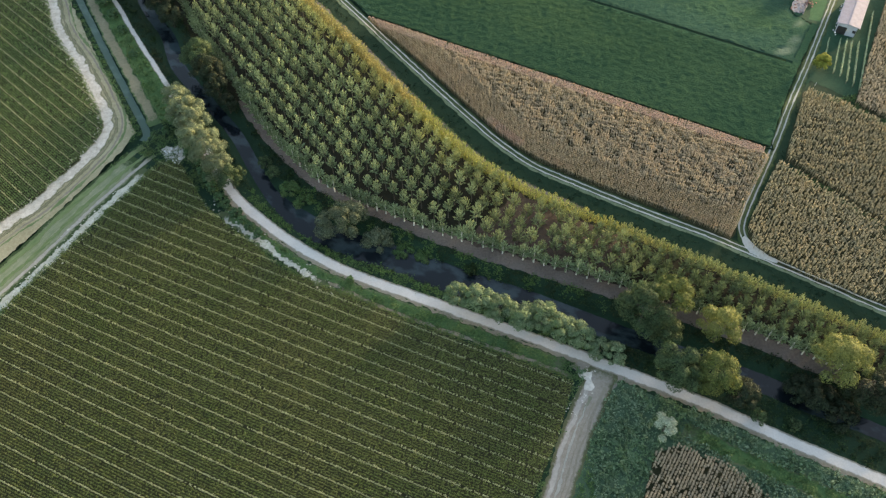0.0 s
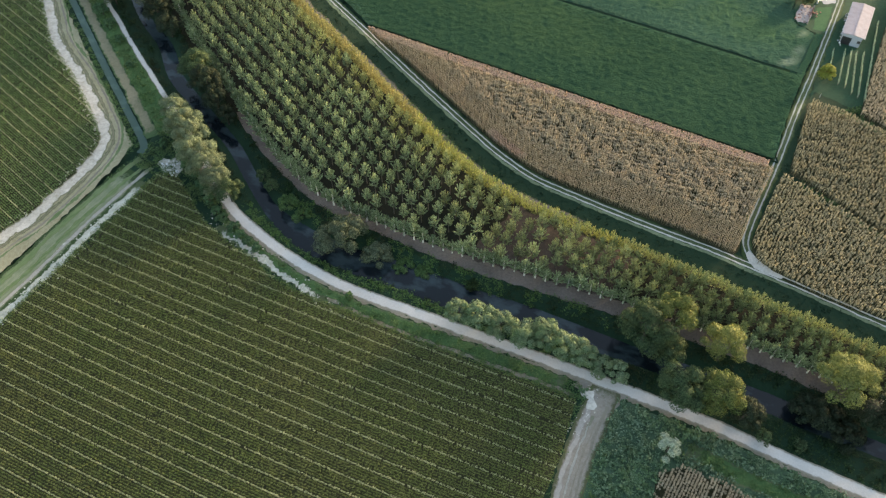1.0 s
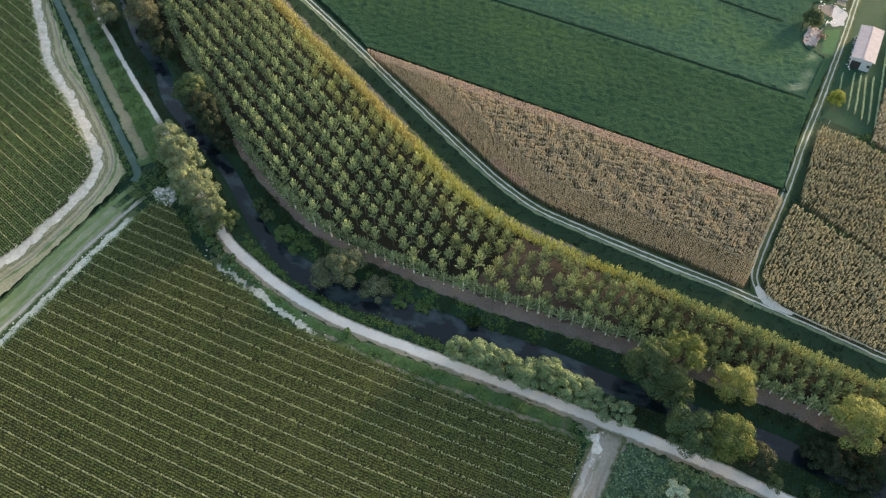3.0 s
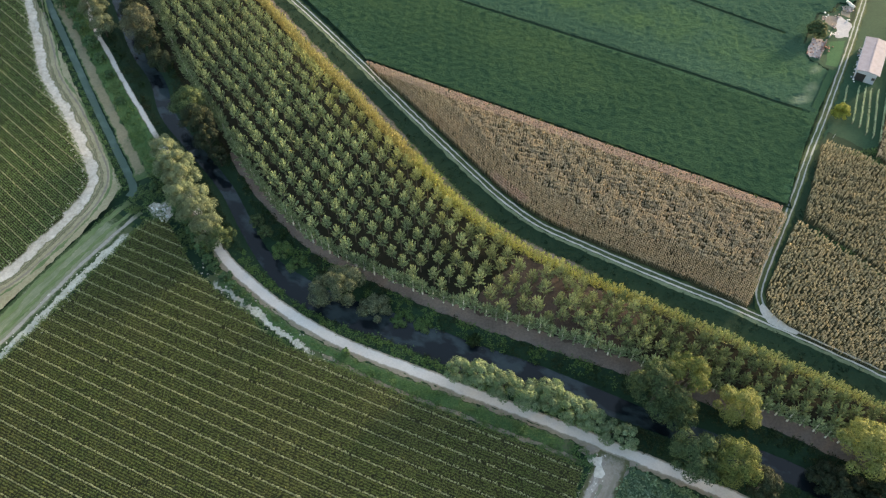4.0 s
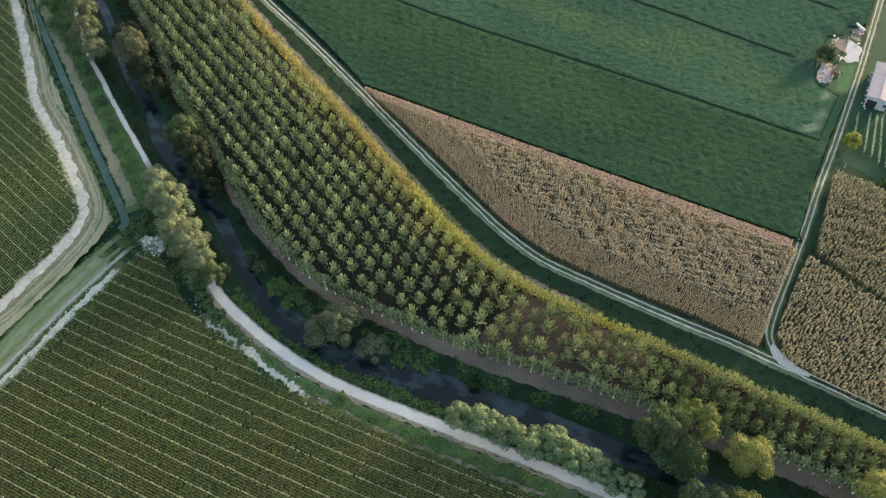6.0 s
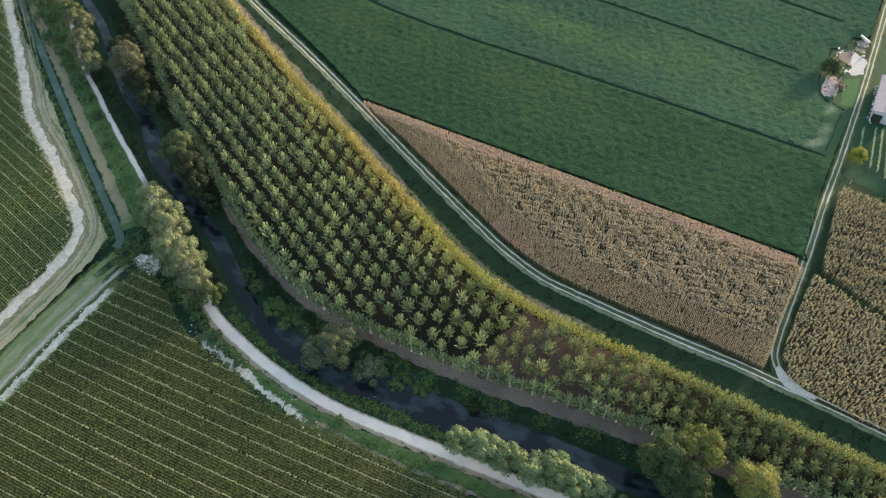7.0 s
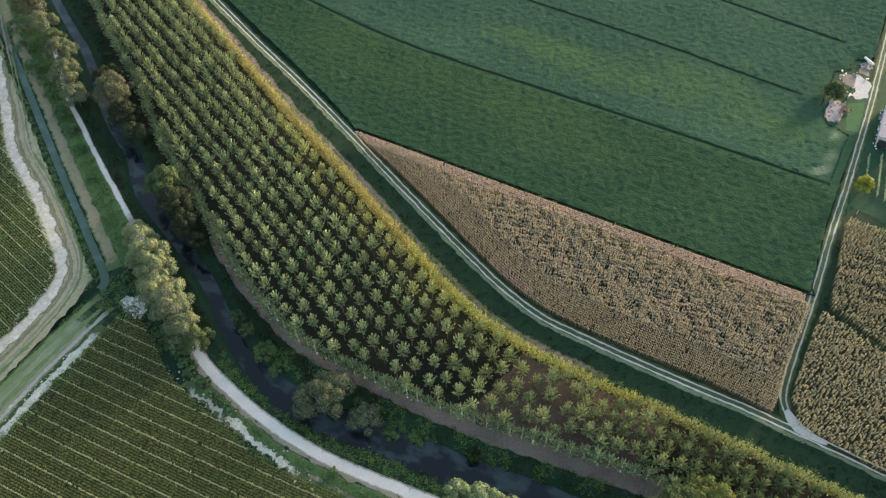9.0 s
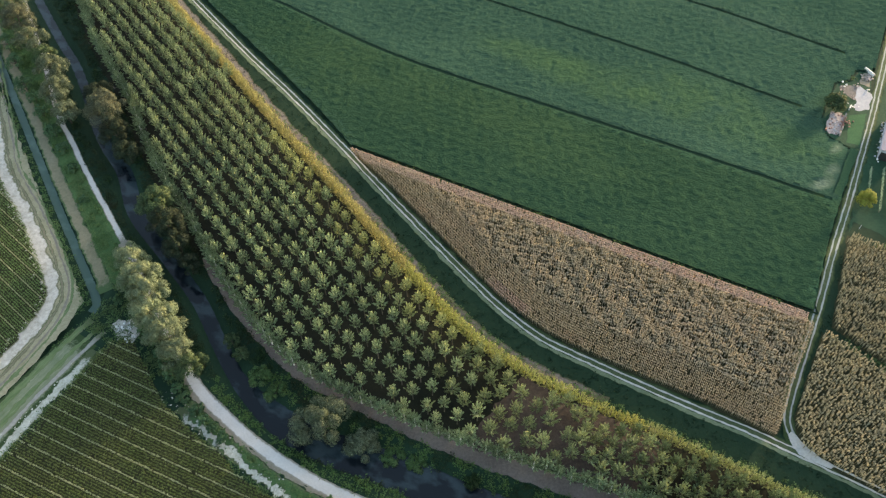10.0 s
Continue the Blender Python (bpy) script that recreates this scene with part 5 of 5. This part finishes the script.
WEED_LEAF = foliage("greyish_weed_leaf", (0.06, 0.108, 0.064), (0.118, 0.188, 0.112), (0.225, 0.31, 0.21), 0.2, 0.09, (0.105, 0.19, 0.085))
WEED_BED = soil("weedy_fallow_ground", (0.03, 0.062, 0.036), (0.05, 0.092, 0.055), (0.08, 0.13, 0.08), 0.12, 1.8, relief=0.3)
sheet("fallow_ground", [(32.2, 67.6), (38.6, 65.2), (66, 51.2), (100, 33.5), (100, 24), (14.5, 24), (22.6, 44.2), (26.4, 53.6), (30.8, 62.4)], 0.024, WEED_BED, "fallow ground overgrown with low weeds", "verge", 0.4, 207)
LANE = curve([(45.6, 56.9), (54.2, 51.6), (60.7, 48.0), (68, 44.2), (78, 39.0)])
ribbon("grass_lane", LANE, -1.7, 1.7, 0.035, HERB_BED, "bright green grass lane beside the fallow weeds", "verge", 0.4, 6, 205)


def verges():
    r = np.random.default_rng(21)
    n = 115000
    p = np.stack([r.uniform(-128, 118, n), r.uniform(34, 262, n)], 1)
    for poly in (MAIZE_K, MAIZE_M, CORN_1, CORN_A, CORN_B, CORN_C, CORN_SE, SOY):
        p = p[~inside(p, poly)]
    soil_bed = inside(p, PLANTATION)
    p = p[~soil_bed]
    dr, _ = away(p, RIVER[::4])
    dt, st = away(p, TRACK[::4])
    dw, sw = away(p, TWIN[::4])
    db, sb = away(p, BRANCH[::4])
    dc, sc = away(p, CANAL[::4])
    dd, _ = away(p, DIRT_LINE[::4])
    de, se = away(p, FIELD_EDGE_W[::4])
    dk, sk = away(p, FIELD_EDGE_K[::4])
    free = (dr > 3.2) & (dt > np.where(p[:, 1] > 135, 1.0, 1.55)) & ~((st > 0) & (st < 2.35) & (p[:, 0] > -50)) & (dw > 1.7) & (db > 1.5) & (dc > 1.2) & (dd > 2.9)
    free &= ~inside(p, MOWN) & ~((se < 1.3) & (se > -1.7)) & ~((sk > -1.5) & (sk < 7.2) & ((p[:, 0] + 69.5) * 0.62 + (p[:, 1] - 128.6) * 0.78 < -1.8)) & ~((sc < -0.9) & (sc > -4.2) & (p[:, 1] > 138))
    free &= ~((abs(p[:, 0] - 114) < 7) & (abs(p[:, 1] - 187) < 13)) & ~inside(p, [(107.5, 187.6), (112.5, 187.6), (108, 178.6), (103.2, 178.8)])
    free &= ~inside(p, [(100.5, 160), (104.5, 153), (110, 147.5), (127, 176), (123.5, 183), (117, 170), (108, 171)])
    free &= ~((sb > 1.2) & (p[:, 0] > 93) & (p[:, 1] > 146))
    free &= ~((p[:, 0] > 96) & (p[:, 0] < 112) & (p[:, 1] > 173) & (p[:, 1] < 204))
    free &= away(p, FIELD_EDGE_N[::2])[0] > 1.1
    p, dr, dt, st, dw, db, dc = (q[free] for q in (p, dr, dt, st, dw, db, dc))
    z = ground_z(p)
    z = np.maximum(z, -1.6)
    big = [clump(r, 9, 0.5, 0.7, 0.20) for _ in range(5)]
    low = [clump(r, 7, 0.45, 0.25, 0.16) for _ in range(5)]
    weed = [clump(r, 16, 0.65, 1.0, 0.25) for _ in range(5)]
    bank = (dr < 9) & (st < 0)
    nettles = bank & (p[:, 1] < 118) & (p[:, 0] < 34) & ((dt < 3.4) | (wavy(p, 11, 31) > -0.1))
    bank &= ~nettles
    road = (np.minimum(dw, db) < 6.5) & ~bank & ~nettles
    lane = away(p, LANE[::3])[0] < 1.6
    weeds = (st > 2.4) & (p[:, 0] > 27) & ~bank & ~road & ~lane
    weeds &= ~nettles
    rest = ~(bank | road | weeds | nettles)

    def put(name, mask, temps, leaf, label, s0, s1):
        q = p[mask]
        patch = np.clip(0.75 + 0.5 * wavy(q, 3.5, 8) + 0.3 * wavy(q, 12, 9), 0.3, 1.5)
        scatter(name, temps, q, z[mask], r.uniform(0, 6.28, len(q)), r.uniform(s0, s1, len(q)), leaf, label, "plants", r, tall=patch)

    put("bank_herbs", bank, big, BANK_LEAF, "herbs and nettles on the river bank, plantation shade in their green", 0.7, 1.3)
    put("nettles", nettles, big, NETTLE_LEAF, "yellowish-green nettles and reeds above the water", 0.7, 1.3)
    put("road_grass", road & (r.random(len(p)) < 0.5), low, GRASS_LEAF, "short dark grass between farm road and plantation", 0.6, 1.1)
    put("weeds", weeds, weed, WEED_LEAF, "tall rank weeds on fallow ground", 0.7, 1.3)
    put("verge_herbs", rest, big, HERB_LEAF, "lush green herbs along the track and canal", 0.7, 1.3)


verges()


def shrub(x, y, height, radius, leaf, label, r, name="shrub"):
    return tree(name, x, y, height, radius, leaf, label, r, 12, 200, 0.15, 0.05, "hedge shrubs")


shrub_rng = np.random.default_rng(33)
hedge_line = side(TRACK, 3.4)
hedge_line = hedge_line[(hedge_line[:, 1] < 134) & (hedge_line[:, 1] > 104)]
for k in range(0, len(hedge_line), 3):
    x, y = hedge_line[k] + shrub_rng.normal(0, 0.4, 2)
    shrub(x, y, shrub_rng.uniform(1.6, 2.8), shrub_rng.uniform(0.9, 1.5), SHRUB_LEAF, "bluish-green hedge shrub beside the gravel track", shrub_rng)
for x, y, h, rad in ((-63.5, 133.5, 3, 1.7), (-62, 129.5, 2.6, 1.5), (-66.5, 139, 3, 1.6), (-68.5, 144, 2.6, 1.5), (-69.3, 137, 2.2, 1.2), (-97, 189, 4, 2.2), (-93.5, 183.5, 3, 1.8), (-102.2, 196.6, 4, 2.0), (-110, 207.4, 4.5, 2.6), (-106, 202.5, 4, 2.2), (-115, 216.4, 5, 2.8), (-98.5, 190.0, 3.0, 1.6), (-120, 224.5, 5, 3.0), (-89.5, 177.0, 2.2, 1.4), (-84.0, 166.5, 2.0, 1.2)):
    shrub(x, y, h, rad, SHRUB_LEAF, "dark green shrub between canal and track", shrub_rng)
for x, y, h, rad, leaf in ((-20.3, 91.6, 1.6, 1.0, HERB_LEAF), (-40.6, 122.6, 3.0, 1.8, DARK_LEAF), (-36.2, 117.4, 2.2, 2.6, HERB_LEAF), (-32.6, 114.0, 2.0, 2.2, HERB_LEAF), (-8.8, 100.4, 1.8, 2.6, HERB_LEAF), (-4.4, 98.8, 1.6, 2.2, HERB_LEAF), (-43, 126, 3.2, 1.8, DARK_LEAF), (6, 94.6, 2.0, 1.6, BANK_LEAF), (60, 58.5, 2.6, 1.6, DARK_LEAF), (66.5, 56.8, 2.0, 1.4, DARK_LEAF)):
    shrub(x, y, h, rad, leaf, "bushy green shrub on the river bank", shrub_rng)


# ---- farmyard ----
ROOF = paint("faded_lilac_sheet_roof", (0.195, 0.188, 0.24), 0.15, 0.8, 0.9)
PLASTER = paint("grey_plaster", (0.33, 0.355, 0.41), 0.12, 0.85, 1.2)
OLD_PLASTER = paint("stained_old_plaster", (0.36, 0.34, 0.35), 0.2, 0.9, 1.5)
RUBBLE = paint("broken_brick_and_plaster", (0.34, 0.28, 0.265), 0.4, 0.9, 2.0)
CONCRETE = paint("white_concrete", (0.66, 0.65, 0.64), 0.12, 0.85, 1.5)
BRICK = paint("old_red_brick", (0.22, 0.12, 0.10), 0.35, 0.9, 2.5)
WOOD = paint("weathered_wood", (0.22, 0.18, 0.14), 0.3, 0.85, 3.0)
DARK = paint("dark_opening", (0.02, 0.02, 0.022), 0.3, 0.5, 2.0)


def box(bm, x0, y0, z0, x1, y1, z1):
    v = [bm.verts.new((x, y, z)) for z in (z0, z1) for x, y in ((x0, y0), (x1, y0), (x1, y1), (x0, y1))]
    for f in ((3, 2, 1, 0), (4, 5, 6, 7), (0, 1, 5, 4), (1, 2, 6, 5), (2, 3, 7, 6), (3, 0, 4, 7)):
        bm.faces.new([v[i] for i in f])


def gable_house(name, x, y, turn, w, d, eaves, ridge, label, roof_mat, wall_mat, doors):
    """Ridge along its own y; walls with thickness under two roof slabs."""
    root = tagged(new(name), label, "building")
    root.matrix_world = pose(x, y, 0, 0, 0, turn)
    hw, hd, t = w / 2, d / 2, 0.25
    for x0, x1 in ((-hw, -hw + t), (hw - t, hw)):
        bm = bmesh.new()
        box(bm, x0, -hd + t, -0.1, x1, hd - t, eaves)
        part("wall", bm, wall_mat, root)
    for y0, y1 in ((-hd, -hd + t), (hd - t, hd)):
        bm = bmesh.new()
        ring = [(-hw, -0.1), (hw, -0.1), (hw, eaves), (0, ridge - 0.05), (-hw, eaves)]
        a = [bm.verts.new((px, y0, pz)) for px, pz in ring]
        b = [bm.verts.new((px, y1, pz)) for px, pz in ring]
        bm.faces.new(a)
        bm.faces.new(b[::-1])
        for k in range(5):
            bm.faces.new((a[k], b[k], b[(k + 1) % 5], a[(k + 1) % 5]))
        bmesh.ops.recalc_face_normals(bm, faces=bm.faces[:])
        part("gable_wall", bm, wall_mat, root)
    slope, ov = (ridge - eaves) / hw, hw + 0.45
    for sg in (-1, 1):
        bm = bmesh.new()
        q = [(0, ridge), (sg * ov, ridge - slope * ov)]
        v = [bm.verts.new((px, yy, pz + dz)) for dz in (0.0, 0.12) for yy in (-hd - 0.4, hd + 0.4) for px, pz in q]
        for f in ((0, 1, 3, 2), (4, 6, 7, 5), (0, 4, 5, 1), (2, 3, 7, 6), (1, 5, 7, 3), (0, 2, 6, 4)):
            bm.faces.new([v[i] for i in f])
        bmesh.ops.recalc_face_normals(bm, faces=bm.faces[:])
        part("roof", bm, roof_mat, root, "faded pinkish sheet roof slope")
    bm = bmesh.new()
    box(bm, -0.16, -hd - 0.42, ridge + 0.06, 0.16, hd + 0.42, ridge + 0.16)
    part("ridge_cap", bm, roof_mat, root)
    for sg in (-1, 1):
        bm = bmesh.new()
        e = ridge - slope * ov
        box(bm, sg * (ov + 0.06) - 0.06, -hd - 0.38, e - 0.06, sg * (ov + 0.06) + 0.06, hd + 0.38, e + 0.06)
        part("gutter", bm, PLASTER, root, "grey rain gutter along the eaves")
    for kind, px, pz, pw, ph in doors:
        bm = bmesh.new()
        box(bm, px - pw / 2, -hd - 0.04, pz, px + pw / 2, -hd + 0.02, pz + ph)
        hole = part(kind, bm, PLASTER if kind == "window" else DARK, root, "dark recessed opening")
        if kind == "window":
            bm = bmesh.new()
            box(bm, px - pw / 2 + 0.08, -hd - 0.07, pz + 0.08, px + pw / 2 - 0.08, -hd - 0.045, pz + ph - 0.08)
            part("pane", bm, DARK, hole, "dark window pane")
    return root


gable_house("farm_building", 115.7, 177.2, -28.5, 5.0, 14.4, 3.4, 3.72, "long farm building with faded pink roof and grey gable", ROOF, PLASTER, (("door", -1.2, 0.0, 2.4, 2.4), ("window", 2.0, 1.2, 1.0, 1.0)))


def ruin():
    """Broken wall stumps round a heap of fallen roof and plaster."""
    root = tagged(new("ruined_shed"), "collapsed pinkish ruined shed with broken walls", "building")
    root.matrix_world = pose(104.0, 184.6, 0, 0, 0, -29)
    r = np.random.default_rng(5)
    bm = bmesh.new()
    a = np.linspace(0, 6.283, 28, endpoint=False)
    ring = [bm.verts.new((2.0 * np.sign(math.cos(t)) * abs(math.cos(t)) ** 0.6 * r.uniform(0.75, 1.08), 4.4 * np.sign(math.sin(t)) * abs(math.sin(t)) ** 0.6 * r.uniform(0.82, 1.05), 0.16)) for t in a]
    foot = [bm.verts.new((v.co.x * 1.06, v.co.y * 1.04, -0.05)) for v in ring]
    bm.faces.new(ring)
    for k in range(28):
        bm.faces.new((foot[k], foot[(k + 1) % 28], ring[(k + 1) % 28], ring[k]))
    bmesh.ops.recalc_face_normals(bm, faces=bm.faces[:])
    part("floor", bm, RUBBLE, root, "pale pinkish floor strewn with plaster")
    for x0, y0, y1, h in ((1.55, -4.1, -2.9, 0.9), (1.6, -2.5, -1.5, 1.5), (1.5, -1.1, 0.6, 1.1), (1.6, 1.0, 2.2, 1.7), (1.55, 2.7, 3.9, 1.0), (-1.9, -3.6, -2.2, 0.5), (-1.85, 0.4, 1.6, 0.45), (-1.9, 2.4, 3.4, 0.6)):
        bm = bmesh.new()
        n = 5
        tops = [h * r.uniform(0.45, 1.1) for _ in range(n + 1)]
        lo = [[bm.verts.new((x0 + dx, y0 + (y1 - y0) * k / n, -0.1)) for k in range(n + 1)] for dx in (0, 0.3)]
        hi = [[bm.verts.new((x0 + dx, y0 + (y1 - y0) * k / n, tops[k] * r.uniform(0.92, 1.05))) for k in range(n + 1)] for dx in (0, 0.3)]
        for k in range(n):
            bm.faces.new((lo[0][k], lo[0][k + 1], hi[0][k + 1], hi[0][k]))
            bm.faces.new((lo[1][k + 1], lo[1][k], hi[1][k], hi[1][k + 1]))
            bm.faces.new((hi[0][k], hi[0][k + 1], hi[1][k + 1], hi[1][k]))
        for k in (0, n):
            bm.faces.new((lo[0][k], hi[0][k], hi[1][k], lo[1][k]))
        bmesh.ops.recalc_face_normals(bm, faces=bm.faces[:])
        part("wall", bm, (RUBBLE, BRICK)[int(r.random() < 0.3)], root)
    for k in range(70):
        bm = bmesh.new()
        bmesh.ops.create_icosphere(bm, subdivisions=1, radius=r.uniform(0.1, 0.32))
        for v in bm.verts:
            v.co *= r.uniform(0.6, 1.3)
            v.co.z *= 0.5
        bmesh.ops.translate(bm, verts=bm.verts[:], vec=(r.uniform(-1.7, 1.7), r.uniform(-3.9, 3.9), r.uniform(0.14, 0.3)))
        part("roof_debris", bm, (OLD_PLASTER, RUBBLE, RUBBLE, BRICK)[k % 4], root)


ruin()


def rubble(x, y, count, spread, label, material, r, least=0.12, most=0.42):
    root = tagged(new("rubble_heap"), label, "rubble")
    root.matrix_world = pose(x, y, 0.04)
    for k in range(count):
        bm = bmesh.new()
        bmesh.ops.create_icosphere(bm, subdivisions=1, radius=r.uniform(least, most))
        for v in bm.verts:
            v.co *= r.uniform(0.7, 1.2)
            v.co.z *= 0.6
        px, py = r.normal(0, spread, 2)
        bmesh.ops.translate(bm, verts=bm.verts[:], vec=(px, py, r.uniform(0.1, 0.4)))
        part("chunk", bm, material, root)


yard_rng = np.random.default_rng(9)
rubble(118.0, 201.4, 18, 0.9, "heap of broken brick and pale rubble", RUBBLE, yard_rng)
rubble(106.8, 184.4, 12, 0.7, "scattered brick rubble beside the ruined shed", BRICK, yard_rng)
for x, y in ((-67.6, 130.6), (-65.2, 130.2), (-64.6, 128.2)):
    rubble(x, y, 9, 0.7, "pale stones of the culvert crossing", CONCRETE, yard_rng, 0.15, 0.4)
for x, y, n in ((110.6, 190.2, 8), (112.0, 193.6, 9), (114.4, 198.2, 9), (116.4, 196.4, 6), (109.6, 197.0, 7), (111.4, 198.8, 6)):
    rubble(x, y, n, 0.6, "pale stones at the edge of the yard pad", (CONCRETE, RUBBLE)[n % 2], yard_rng, 0.1, 0.3)
for k in range(14):
    rubble(109.9 + 0.47 * k, 171.6 + 0.94 * k, 4, 0.28, "small pale clutter along the building wall", (CONCRETE, PLASTER, WOOD)[k % 3], yard_rng, 0.12, 0.34)


def wall_piece(x, y, turn, length, label):
    bm = bmesh.new()
    box(bm, -length / 2, -0.15, 0, length / 2, 0.15, 0.9)
    me = bpy.data.meshes.new("low_wall")
    bm.to_mesh(me)
    bm.free()
    me.materials.append(CONCRETE)
    ob = tagged(new("low_wall", me), label, "wall")
    ob.matrix_world = pose(x, y, 0.02, 0, 0, turn)


wall_piece(119.3, 203.3, -66, 3.2, "low white concrete wall by the rubble heap")
wall_piece(109.4, 189.8, 55, 1.3, "short white concrete wall at the lawn corner")


def garden_row(x, y, length, turn, r):
    """A pale trellised vine row with its posts."""
    root = tagged(new("vine_row"), "pale green trellised vine row in the garden", "vines", "garden vine rows")
    root.matrix_world = pose(x, y, 0, 0, 0, turn)
    for k in range(int(length / 4) + 1):
        bm = bmesh.new()
        tube(bm, [(0, 4 * k, -0.1), (0, 4 * k, 1.6)], [0.05, 0.05], 5)
        part("post", bm, WOOD, root)
    n = int(length * 36)
    p = np.stack([r.normal(0, 0.07, n), r.uniform(0, length, n), r.uniform(0.2, 1.4, n)], 1)
    v, f = leaf_quads(p, 0.13, r, 0.6)
    part_mesh("foliage", v, f, VINE_LEAF, root)


for x0, y0, x1, y1 in ((103.6, 160.4, 107.2, 168.6), (104.4, 155.3, 110.2, 168.2), (105.7, 153.9, 111.9, 168.0), (106.6, 151.5, 113.0, 167.2), (107.8, 150.1, 114.8, 166.8), (108.9, 148.4, 123.0, 179.6)):
    garden_row(x0, y0, math.hypot(x1 - x0, y1 - y0), -math.degrees(math.atan2(x1 - x0, y1 - y0)), yard_rng)


def cable_post(x, y):
    bm = bmesh.new()
    tube(bm, [(0, 0, -0.2), (0, 0, 1.4)], [0.06, 0.05], 6)
    me = bpy.data.meshes.new("marker_post")
    bm.to_mesh(me)
    bm.free()
    me.materials.append(CONCRETE)
    ob = tagged(new("marker_post", me), "short white marker post beside the farm road", "post")
    ob.matrix_world = pose(x, y, 0)


cable_post(98.2, 150.6)


# ---- true size ----
# The plan above is drawn in units of 1.34 m, which gives the maize rows 0.75 m and the wheel ruts a tractor's gauge.
UNIT = 1.34
bpy.context.view_layer.update()
for ob in list(scene.objects):
    if ob.parent is None and ob.type in ("MESH", "EMPTY"):
        ob.matrix_world = Matrix.Scale(UNIT, 4) @ ob.matrix_world
